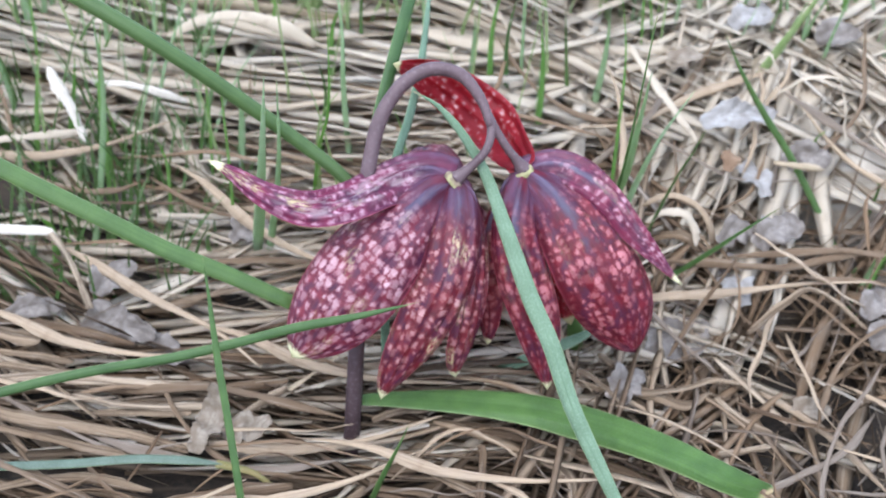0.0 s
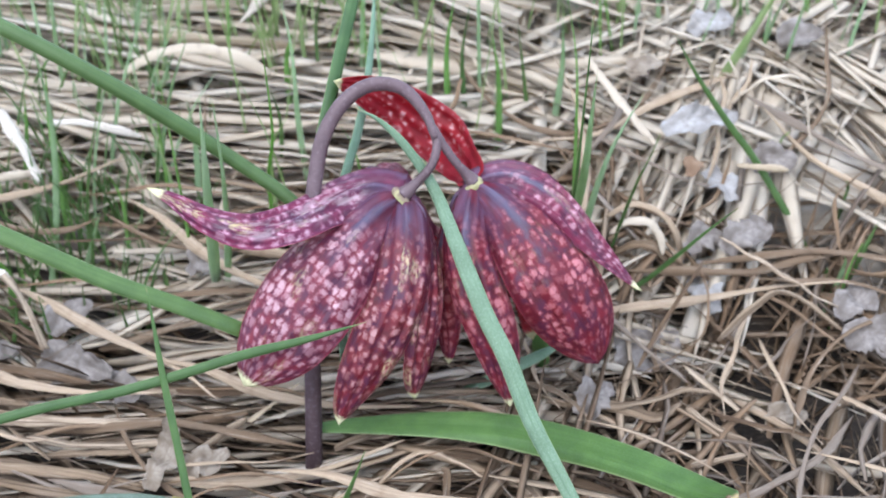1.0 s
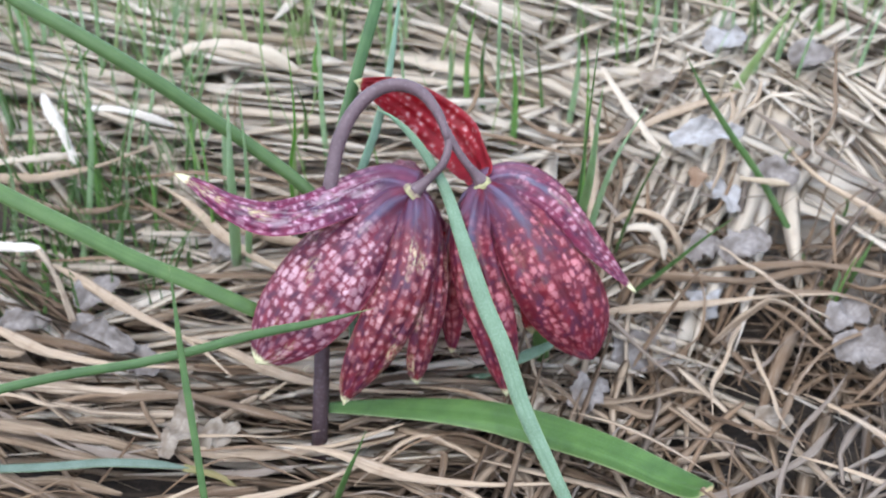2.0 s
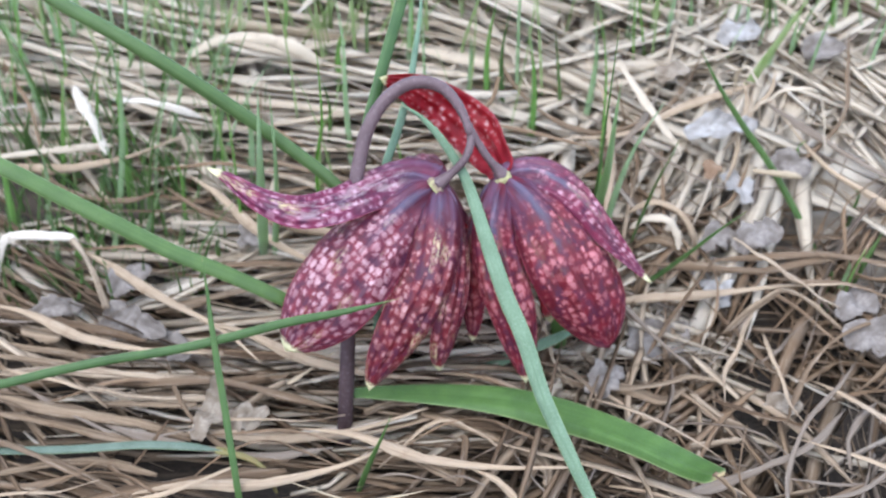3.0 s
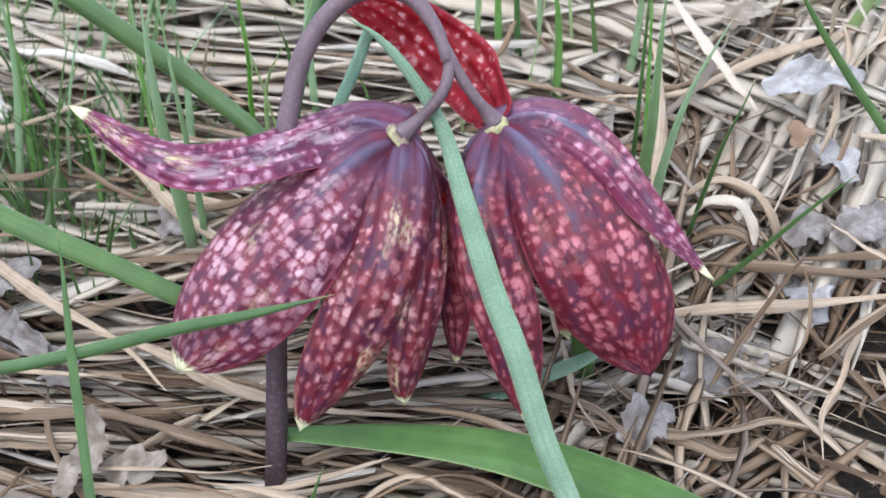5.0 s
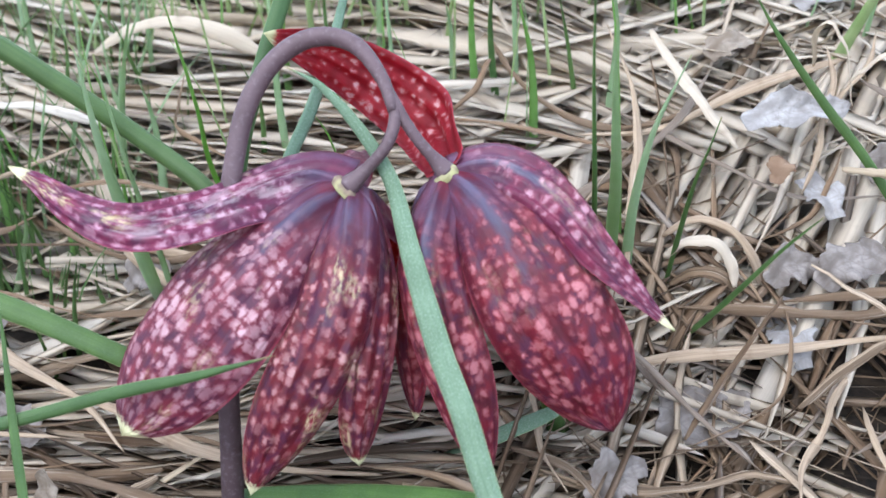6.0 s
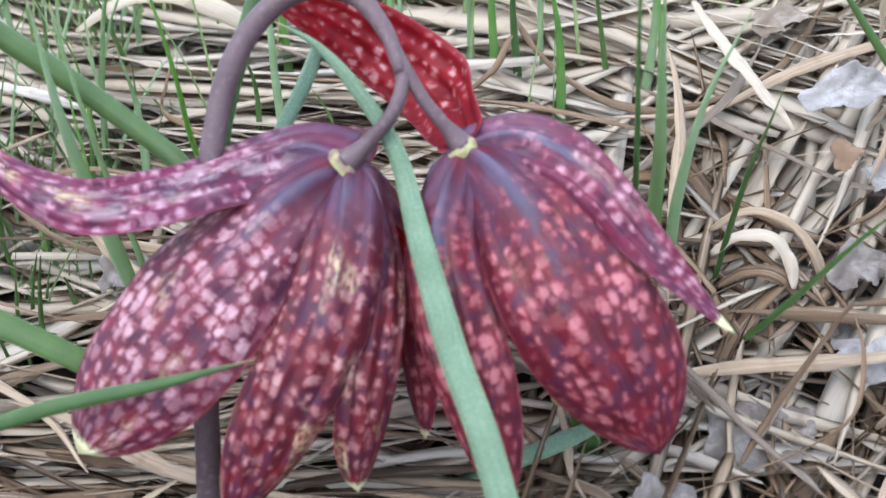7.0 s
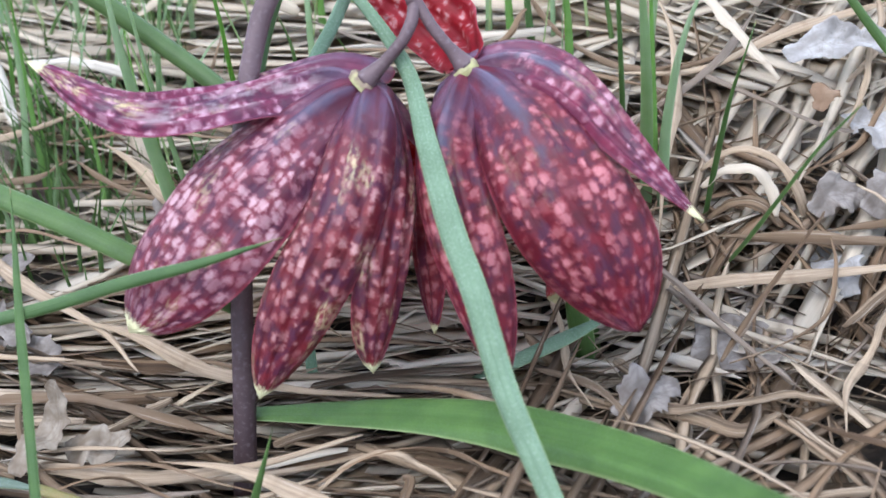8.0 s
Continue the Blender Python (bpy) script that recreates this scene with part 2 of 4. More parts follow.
def straw_material(name, stops, fade=0.4, streaks=0.6, share=0.1, relief=0.6, single=False, groove=(0.19, 0.135, 0.095)):
    """Dead grass: every blade its own tone, fibres running lengthwise, weathered and stained in patches."""
    k = Mat(name)
    mm = k.uv("mm")
    rnd = k.node("ShaderNodeObjectInfo").outputs["Random"] if single else k.node("ShaderNodeNewGeometry").outputs["Random Per Island"]
    colour = k.ramp(rnd, stops)
    off = k.node("ShaderNodeCombineXYZ", {"X": k.math("MULTIPLY", rnd, 91.0), "Y": k.math("MULTIPLY", rnd, 53.0)})
    vec = k.node("ShaderNodeVectorMath", {0: mm, 1: off.outputs[0]}, operation="ADD").outputs[0]
    ribs = k.noise(1.0, 2, k.scaled(vec, (1.5, 0.03, 1)))
    fibres = k.noise(1.0, 4, k.scaled(vec, (4.5, 0.08, 1)), 0.65)
    pale = k.noise(0.07, 4, k.scaled(vec, (3.0, 1.0, 1)))
    colour = k.mix(k.math("MULTIPLY", k.step(pale, 0.5, 0.75), fade), colour, (0.52, 0.47, 0.42))
    colour = k.mix(k.math("MULTIPLY", k.step(ribs, 0.44, 0.60), streaks), colour, k.mix(0.75 if single else 0.5, colour, groove))
    colour = k.mix(k.math("MULTIPLY", k.step(fibres, 0.48, 0.62), streaks), colour, k.mix(0.62, colour, (0.10, 0.066, 0.045)))
    colour = k.mix(k.math("MULTIPLY", k.step(fibres, 0.44, 0.32), 0.35), colour, (0.56, 0.50, 0.43))
    stain = k.noise(0.3, 5, vec)
    colour = k.mix(k.math("MULTIPLY", k.step(stain, 0.56, 0.76), 0.6), colour, (0.14, 0.088, 0.056))
    k.bump(k.math("ADD", k.math("ADD", ribs, k.math("MULTIPLY", fibres, 0.6)), k.math("MULTIPLY", stain, 0.3)), relief, 0.0004)
    return k.leafy(colour, (0.66, 0.56, 0.42), share, 0.8, 0.1)


STRAW = straw_material("dry_straw", [(0.0, (0.21, 0.140, 0.088)), (0.25, (0.29, 0.205, 0.135)), (0.6, (0.38, 0.285, 0.20)), (1.0, (0.49, 0.395, 0.30))], 0.25)
STRAW_LIGHT = straw_material("light_straw", [(0.0, (0.54, 0.445, 0.345)), (0.3, (0.60, 0.51, 0.405)), (0.7, (0.645, 0.565, 0.465)), (1.0, (0.68, 0.61, 0.525))], 0.15, 0.28, 0.42, 0.25)
STRAW_BANK = straw_material("bank_straw", [(0.0, (0.34, 0.262, 0.19)), (0.3, (0.45, 0.365, 0.28)), (0.7, (0.54, 0.455, 0.36)), (1.0, (0.58, 0.505, 0.415))], 0.15, 0.35, 0.3, 0.3)
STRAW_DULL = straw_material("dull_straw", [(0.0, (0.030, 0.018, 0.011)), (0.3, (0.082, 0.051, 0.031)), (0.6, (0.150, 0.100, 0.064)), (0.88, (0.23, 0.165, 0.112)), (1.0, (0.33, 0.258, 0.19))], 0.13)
STRAW_PALE = straw_material("bleached_straw", [(0.0, (0.46, 0.40, 0.335)), (0.5, (0.56, 0.50, 0.43)), (1.0, (0.64, 0.60, 0.55))], 0.5, 0.4)
STRAW_GREY = straw_material("grey_straw", [(0.0, (0.075, 0.056, 0.044)), (0.4, (0.14, 0.108, 0.086)), (0.8, (0.23, 0.188, 0.155)), (1.0, (0.33, 0.28, 0.24))], 0.12)
STRAW_GOLD = straw_material("golden_straw", [(0.0, (0.36, 0.285, 0.20)), (1.0, (0.46, 0.37, 0.26))], 0.3)
STRAW_CULM = straw_material("ribbed_straw", [(0.0, (0.11, 0.066, 0.039)), (0.35, (0.19, 0.130, 0.083)), (0.7, (0.28, 0.205, 0.140)), (1.0, (0.40, 0.31, 0.225))], 0.10, 0.95, 0.04, 1.0, True, (0.050, 0.031, 0.020))
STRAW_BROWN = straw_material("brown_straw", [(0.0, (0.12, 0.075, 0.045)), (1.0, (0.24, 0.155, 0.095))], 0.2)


def dead_leaf_material(name, low, high):
    k = Mat(name)
    co, mm = k.coords(), k.uv("mm")
    colour = k.mix(k.step(k.noise(0.22, 5, mm), 0.3, 0.7), low, high)
    veins = k.node("ShaderNodeTexVoronoi", {"Vector": mm, "Scale": 0.5}, feature="DISTANCE_TO_EDGE").outputs["Distance"]
    colour = k.mix(k.math("MULTIPLY", k.step(veins, 0.12, 0.0), 0.4), colour, low)
    colour = k.mix(k.math("MULTIPLY", k.step(k.noise(1.1, 5, mm), 0.55, 0.75), 0.6), colour, (0.10, 0.075, 0.06))
    colour = k.mix(k.math("MULTIPLY", k.step(k.noise(1.0, 4, k.scaled(mm, (0.9, 0.15, 1))), 0.46, 0.62), 0.55), colour, low)
    k.bump(k.math("ADD", k.noise(0.8, 5, mm), veins), 0.5, 0.0004)
    return k.leafy(colour, (0.4, 0.3, 0.2), 0.15, 0.65, 0.25)


LEAF_GREY = dead_leaf_material("dead_leaf_grey", (0.11, 0.090, 0.078), (0.33, 0.29, 0.265))
LEAF_TAN = dead_leaf_material("dead_leaf_tan", (0.15, 0.11, 0.078), (0.36, 0.31, 0.255))
LEAF_WHITE = dead_leaf_material("dead_leaf_white", (0.22, 0.20, 0.19), (0.47, 0.45, 0.44))
LEAF_RUST = dead_leaf_material("dead_leaf_rust", (0.17, 0.10, 0.06), (0.27, 0.185, 0.125))


def soil_material():
    k = Mat("soil_and_thatch")
    co = k.coords()
    fine = k.noise(900, 6, co)
    fibres = k.noise(60, 5, k.scaled(co, (1.0, 6.0, 1.0)), 0.6, 1.2)
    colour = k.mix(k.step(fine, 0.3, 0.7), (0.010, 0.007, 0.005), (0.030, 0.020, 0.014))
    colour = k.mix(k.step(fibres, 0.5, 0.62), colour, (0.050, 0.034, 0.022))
    # soft old thatch hides the soil on the bank, rotted brown in patches
    edge = k.math("ADD", k.split(co)[1], k.math("MULTIPLY", k.math("SUBTRACT", k.noise(30, 4, co), 0.5), 0.06))
    reach = k.node("ShaderNodeVectorMath", {0: co}, operation="LENGTH").outputs["Value"]
    bank = k.math("MAXIMUM", k.step(edge, 0.022, 0.062), k.step(reach, 0.12, 0.22))
    lay = k.noise(4.0, 4, k.scaled(co, (7.0, 42.0, 20.0)), 0.55, 0.6)
    thatch = k.mix(k.step(lay, 0.32, 0.66), (0.42, 0.345, 0.27), (0.78, 0.71, 0.62))
    thatch = k.mix(k.math("MULTIPLY", k.step(k.noise(24, 3, k.scaled(co, (0.6, 1.3, 1.0))), 0.56, 0.72), 0.75), thatch, (0.15, 0.105, 0.07))
    # shade of hollows painted dark into the thatch, where young grass comes up
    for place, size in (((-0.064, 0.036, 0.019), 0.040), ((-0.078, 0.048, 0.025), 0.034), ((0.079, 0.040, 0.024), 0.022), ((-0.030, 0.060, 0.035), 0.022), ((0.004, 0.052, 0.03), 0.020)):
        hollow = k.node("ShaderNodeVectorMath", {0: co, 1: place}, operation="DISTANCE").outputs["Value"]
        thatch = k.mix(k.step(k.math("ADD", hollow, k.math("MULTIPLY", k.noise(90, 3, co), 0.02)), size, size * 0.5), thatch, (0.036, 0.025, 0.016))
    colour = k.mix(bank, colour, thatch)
    # further off the thatch closes over the soil and shows grass
    far = k.node("ShaderNodeVectorMath", {0: co}, operation="LENGTH").outputs["Value"]
    meadow = k.mix(k.step(k.noise(5, 8, co, 0.7), 0.3, 0.7), (0.27, 0.215, 0.14), (0.14, 0.17, 0.07))
    meadow = k.mix(k.step(k.noise(140, 6, co, 0.7), 0.35, 0.65), meadow, k.mix(0.5, meadow, (0.07, 0.06, 0.03)))
    colour = k.mix(k.step(far, 0.34, 0.7), colour, meadow)
    k.b.inputs["Roughness"].default_value = 0.9
    k.put(k.b.inputs["Base Color"], colour)
    k.bump(k.math("ADD", fine, fibres), 0.5, 0.0007)
    return k.m


SOIL = soil_material()


# ---- shapes ----
def mm(*p):
    return Vector(p) * 0.001


def spline(points, n):
    """n + 1 places along a smooth curve through the points, at even lengths."""
    pts = [Vector(p) for p in points]
    pts = [pts[0] * 2 - pts[1]] + pts + [pts[-1] * 2 - pts[-2]]
    fine = []
    for i in range(1, len(pts) - 2):
        a, b, c, d = pts[i - 1:i + 3]
        for j in range(12):
            t = j / 12
            fine.append(0.5 * ((2 * b) + (c - a) * t + (2 * a - 5 * b + 4 * c - d) * t * t + (3 * b - a - 3 * c + d) * t ** 3))
    fine.append(pts[-2])
    run = [0.0]
    for p, q in zip(fine, fine[1:]):
        run.append(run[-1] + (q - p).length)
    out, k = [], 0
    for i in range(n + 1):
        s = run[-1] * i / n
        while k < len(run) - 2 and run[k + 1] < s:
            k += 1
        f = (s - run[k]) / max(run[k + 1] - run[k], 1e-9)
        out.append(fine[k].lerp(fine[k + 1], min(max(f, 0), 1)))
    return out, run[-1]


def link(name, mesh, parent=None, label=""):
    ob = new(name, mesh)
    if parent is not None:
        ob.parent = parent
    if label:
        ob["label"] = label
    return ob


def smooth(mesh):
    mesh.polygons.foreach_set("use_smooth", [True] * len(mesh.polygons))
    mesh.update()


def sheet(name, points, half_width, face, materials, cup=0.0, thick=0.3, n=26, nv=8, twist=0.0, crumple=0.0, fold=0.0, ruffle=0.0, keel=0.0, ragged=0.0, margin=0.0, seed=0):
    """A thin curved sheet along a spine in millimetres, with both faces and a rim: petals, leaves and blades.
    half_width(u): millimetres; face: the way its outer face looks, at the root and at the tip; cup(u) or a number: radians by
    which each half bends back; fold: the keel's depth; ruffle: waves along the edges; margin: how far one edge is rolled back."""
    spine, length = spline(points, n)
    f0, f1 = (Vector(face[0]), Vector(face[1])) if hasattr(face[0], "__len__") else (Vector(face), Vector(face))
    cups = cup if callable(cup) else (lambda u: cup)
    verts, uvs = [], []
    for side in (1, -1):
        for i in range(n + 1):
            u = i / n
            tan = (spine[min(i + 1, n)] - spine[max(i - 1, 0)]).normalized()
            out = f0.lerp(f1, u)
            out = (out - tan * out.dot(tan)).normalized()
            across = tan.cross(out)
            if twist:
                turn = Matrix.Rotation(twist * u, 3, tan)
                out, across = turn @ out, turn @ across
            w, c = max(half_width(u), 0.02), max(cups(u), 1e-3)
            r = w / c
            for j in range(nv + 1):
                v = 2 * j / nv - 1
                p = spine[i] + across * (r * math.sin(c * v)) - out * (r * (1 - math.cos(c * v)) + fold * w * (1 - abs(v)))
                edge = 1 - 0.85 * abs(v) ** 4
                if keel:
                    p += out * (keel * math.exp(-(v / 0.13) ** 2) * min(u / 0.1, 1) * max(1 - u / 0.6, 0) + 0.26 * keel * math.cos(13 * v + seed + 1.5 * u) * math.sin(math.pi * u))
                if ragged:
                    q = Vector((u * 9 + seed, (3.7 if v > 0 else 9.1), seed * 1.3))
                    p += across * (v * v * abs(v) * w * ragged * (noise.noise(q) + 0.6 * noise.noise(q * 2.9))) * (1 if v > 0 else -1)
                if margin:
                    p -= out * (margin * w * max(v - 0.58, 0) * min(max((u - 0.3) / 0.2, 0), 1))
                if ruffle:
                    p += out * (ruffle * v * abs(v) * math.sin(u * 11 + seed * 1.7 + (2.1 if v > 0 else 0)))
                if crumple:
                    q = p * 0.22 + Vector((seed * 7.1, seed * 3.3, 0))
                    p += out * (crumple * (1.5 * abs(noise.noise(q * 0.55)) + 0.9 * abs(noise.noise(q * 1.2)) + 0.22 * noise.noise(q * 3.1) - 0.5))
                verts.append((p + out * (side * 0.5 * thick * edge)) * 0.001)
                uvs.append((v * w if not callable(cup) else v * half_width(0.5), u * length, v, u))
    m = nv + 1
    base = (n + 1) * m
    faces, inner = [], []
    for i in range(n):
        for j in range(nv):
            a = i * m + j
            faces.append((a, a + 1, a + m + 1, a + m))
            inner.append(0)
    for i in range(n):
        for j in range(nv):
            a = base + i * m + j
            faces.append((a, a + m, a + m + 1, a + 1))
            inner.append(1)
    rim = [i * m for i in range(n + 1)] + [n * m + j for j in range(1, m)] + [i * m + nv for i in range(n - 1, -1, -1)] + [j for j in range(nv - 1, 0, -1)]
    for a, b in zip(rim, rim[1:] + rim[:1]):
        faces.append((a, b, b + base, a + base))
        inner.append(0)
    me = bpy.data.meshes.new(name)
    me.from_pydata(verts, [], faces)
    for k in materials:
        me.materials.append(k)
    if len(materials) > 1:
        me.polygons.foreach_set("material_index", inner)
    loops = np.zeros(len(me.loops), dtype=np.int32)
    me.loops.foreach_get("vertex_index", loops)
    table = np.array(uvs, dtype=np.float32)[loops]
    me.uv_layers.new(name="mm").data.foreach_set("uv", np.ascontiguousarray(table[:, 0:2]).ravel())
    me.uv_layers.new(name="span").data.foreach_set("uv", np.ascontiguousarray(table[:, 2:4]).ravel())
    smooth(me)
    return me


def tube(name, points, radius, material, n=40, sides=12, lump=0.0):
    """A round stalk along a spine in millimetres, closed at both ends; radius(u) in millimetres."""
    spine, length = spline(points, n)
    verts, faces = [], []
    ref = Vector((0.13, 1, 0.07))
    for i, p in enumerate(spine):
        u = i / n
        tan = (spine[min(i + 1, n)] - spine[max(i - 1, 0)]).normalized()
        a = (ref - tan * ref.dot(tan)).normalized()
        b = tan.cross(a)
        ref = a
        for j in range(sides):
            ang = 2 * math.pi * j / sides
            d = a * math.cos(ang) + b * math.sin(ang)
            r = radius(u) * (1 + lump * noise.noise(p * 0.3 + d))
            verts.append((p + d * r) * 0.001)
    for i in range(n):
        for j in range(sides):
            k = i * sides
            faces.append((k + j, k + (j + 1) % sides, k + sides + (j + 1) % sides, k + sides + j))
    faces.append(tuple(range(sides - 1, -1, -1)))
    faces.append(tuple(n * sides + j for j in range(sides)))
    me = bpy.data.meshes.new(name)
    me.from_pydata(verts, [], faces)
    me.materials.append(material)
    smooth(me)
    return me


def petal_width(w, base=0.3, widest=0.5, tip=2.0):
    def f(u):
        if u < widest:
            return w * (1 - (1 - base) * (1 - u / widest) ** 1.9)
        return w * max(1 - ((u - widest) / (1 - widest)) ** tip, 0.0) ** 0.7
    return f


def blade_width(w, root=0.7, taper=0.55):
    """Grass: an even strap that draws out to a point over the last stretch."""
    def f(u):
        grow = root + (1 - root) * min(u / 0.3, 1)
        return w * grow * (1 if u < taper else max(1 - ((u - taper) / (1 - taper)) ** 1.7, 0.02))
    return f


def strap_width(w):
    """A long leaf, widest in the middle, with a short sharp tip."""
    return lambda u: w * (0.34 + 0.66 * math.sin(math.pi * min(u * 0.95, 1))) * (1 - 0.75 * max(u - 0.6, 0)) * (1 if u < 0.9 else max(1 - ((u - 0.9) / 0.1) ** 1.8, 0.02))


# ---- ground ----
def soft(t, w=0.012):
    return w * math.log1p(math.exp(max(min(t / w, 50), -50)))


def rise(x, y):
    """Height of the ground in metres: level at the stem, then a grassy bank that flattens out further off."""
    near = math.exp(-((x * x + y * y) / 0.5))
    h = 0.62 * soft(y + 0.002) - 0.37 * soft(y - 0.07) - 0.25 * soft(y - 0.25)
    return h - 0.001 + 0.005 * near * noise.noise(Vector((x * 14, y * 14, 3.1)))


def make_ground():
    verts, faces = [], []
    axis = sorted({round(s * v, 4) for s in (1, -1) for v in
                   [i * 0.012 for i in range(50)] + [0.66, 0.75, 0.9, 1.1, 1.5, 2.2, 3.5, 6, 10, 18, 30, 60, 120, 300]})
    k = len(axis)
    for y in axis:
        for x in axis:
            verts.append((x, y + 0.15, rise(x, y + 0.15) + (0.003 * noise.noise(Vector((x * 90, y * 90, 0))) if abs(x) < 0.6 and abs(y) < 0.6 else 0.0)))
    for i in range(k - 1):
        for j in range(k - 1):
            a = i * k + j
            faces.append((a, a + 1, a + k + 1, a + k))
    me = bpy.data.meshes.new("ground")
    me.from_pydata(verts, [], faces)
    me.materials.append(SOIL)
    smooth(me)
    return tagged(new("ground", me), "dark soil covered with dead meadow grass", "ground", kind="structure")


make_ground()


HOLLOWS = [(-0.078, 0.047, 0.015), (-0.054, 0.041, 0.011), (0.079, 0.040, 0.007), (-0.030, 0.060, 0.007), (0.004, 0.052, 0.006), (-0.062, 0.034, 0.016), (-0.046, 0.022, 0.010), (-0.080, 0.048, 0.012), (0.064, 0.020, 0.007), (0.057, 0.001, 0.009), (0.071, 0.012, 0.008), (-0.024, 0.032, 0.006), (-0.036, 0.036, 0.006), (-0.013, 0.018, 0.006), (0.090, -0.007, 0.008)]


def straw_mesh(name, count, area, seed, material, length=(25, 80), width=(0.5, 1.5), lift=(0.0, 10.0), heading=None, arch=6.0, seg=12, dip=0.28, roll=0.25):
    """Many loose dead blades as one mesh: flat bent lozenge strips lying over one another."""
    r = np.random.RandomState(seed)
    x0, x1, y0, y1 = area
    k = seg + 1
    verts = np.zeros((count, k, 4, 3))
    uv = np.zeros((count, k, 4, 2))
    # blades lie in wisps: each wisp shares its place, heading and bend
    wisps = max(count // 8, 1)
    own = r.randint(0, wisps, count)
    wx, wy = r.uniform(x0, x1, wisps), r.uniform(y0, y1, wisps)
    wyaw = np.array([heading(r, a, b) for a, b in zip(wx, wy)])
    wbend, loose = r.normal(0, 0.22, wisps), r.rand(count) < 0.12
    along, aside = r.normal(0, 0.014, count), r.normal(0, 0.006, count)
    cx = np.where(loose, r.uniform(x0, x1, count), wx[own] + along * np.cos(wyaw[own]) - aside * np.sin(wyaw[own]))
    cy = np.where(loose, r.uniform(y0, y1, count), wy[own] + along * np.sin(wyaw[own]) + aside * np.cos(wyaw[own]))
    # blades are pushed out of a few hollows so the dark ground shows
    for hx, hy, hr in HOLLOWS:
        dx, dy = cx - hx, cy - hy
        far = np.hypot(dx, dy)
        push = np.where(far < hr, hr / np.maximum(far, 0.002), 1.0)
        cx, cy = hx + dx * push, hy + dy * push
    ln = r.uniform(*length, count) * r.choice([0.5, 1.0, 1.0, 1.3], count)
    wd = r.uniform(0, 1, count) ** 1.15 * (width[1] - width[0]) + width[0]
    z0 = r.uniform(*lift, count)
    for i in range(count):
        yaw = heading(r, cx[i], cy[i]) if loose[i] else wyaw[own[i]] + r.normal(0, 0.08)
        bend, s_bend = wbend[own[i]] + r.normal(0, 0.15), r.normal(0, 0.08)
        s = np.linspace(-0.5, 0.5, k)
        ang = yaw + bend * s + s_bend * np.sin(s * 6.0) + (r.normal(0, 0.8) * (s > r.uniform(-0.3, 0.4)) if r.rand() < 0.16 else 0)
        step = ln[i] / seg * 0.001
        px, py = np.cumsum(np.cos(ang)) * step, np.cumsum(np.sin(ang)) * step
        px, py = px - px.mean() + cx[i], py - py.mean() + cy[i]
        ht = z0[i] + r.normal(0, 1) * 4 * s + arch * r.uniform(-0.2, 1.0) * (0.25 - s * s) * 4 * 0.5
        pz = np.array([rise(a, b) for a, b in zip(px[::4], py[::4])])
        pz = np.interp(np.arange(k), np.arange(k)[::4], pz) + np.maximum(ht, 0.2) * 0.001
        for hx, hy, hr in HOLLOWS[:2]:
            pz = pz - 0.012 * np.clip(0.9 - np.hypot(px - hx, py - hy) / hr, 0, 1)
        swell = 1 + 0.22 * np.sin(s * r.uniform(4, 12) + r.uniform(0, 6)) + 0.12 * np.sin(s * r.uniform(14, 26) + r.uniform(0, 6))
        w = wd[i] * 0.5e-3 * swell * np.clip(1.1 - np.abs(s * 2 + r.uniform(-0.15, 0.15)) ** r.uniform(1.5, 5) * r.uniform(0.5, 1.1), 0.06, 1)
        turn = r.normal(0, roll) + s * r.normal(0, roll * 2.5) + (r.uniform(-2.6, 2.6) * np.tanh((s - r.uniform(-0.3, 0.3)) * 5) * 0.5 if r.rand() < 0.3 else 0)
        crease, deep = r.uniform(-0.5, 0.5), r.normal(0, dip)
        nx, ny = -np.sin(ang), np.cos(ang)
        t = np.maximum(w * 0.07, 0.00004)
        for q, (a, b) in enumerate(((1, 0), (crease, deep * w / t + 1), (-1, 0), (crease, deep * w / t - 0.6))):
            lat, up = a * w * np.cos(turn) - b * t * np.sin(turn), a * w * np.sin(turn) + b * t * np.cos(turn)
            verts[i, :, q] = np.stack([px + nx * lat, py + ny * lat, pz + up], 1)
            uv[i, :, q, 0], uv[i, :, q, 1] = a * w * 1000, (s + 0.5) * ln[i]
    quad = np.array([[j * 4 + q, j * 4 + (q + 1) % 4, j * 4 + 4 + (q + 1) % 4, j * 4 + 4 + q] for j in range(seg) for q in range(4)]
                    + [[0, 3, 2, 1], [seg * 4, seg * 4 + 1, seg * 4 + 2, seg * 4 + 3]])
    faces = (quad[None] + (np.arange(count) * k * 4)[:, None, None]).reshape(-1, 4)
    me = bpy.data.meshes.new(name)
    me.vertices.add(count * k * 4)
    me.vertices.foreach_set("co", verts.ravel())
    me.loops.add(faces.size)
    me.loops.foreach_set("vertex_index", faces.ravel().astype(np.int32))
    me.polygons.add(len(faces))
    me.polygons.foreach_set("loop_start", np.arange(0, faces.size, 4, dtype=np.int32))
    me.update(calc_edges=True)
    me.uv_layers.new(name="mm").data.foreach_set("uv", uv.reshape(-1, 2)[faces.ravel()].astype(np.float32).ravel())
    me.materials.append(material)
    me.update()
    return me


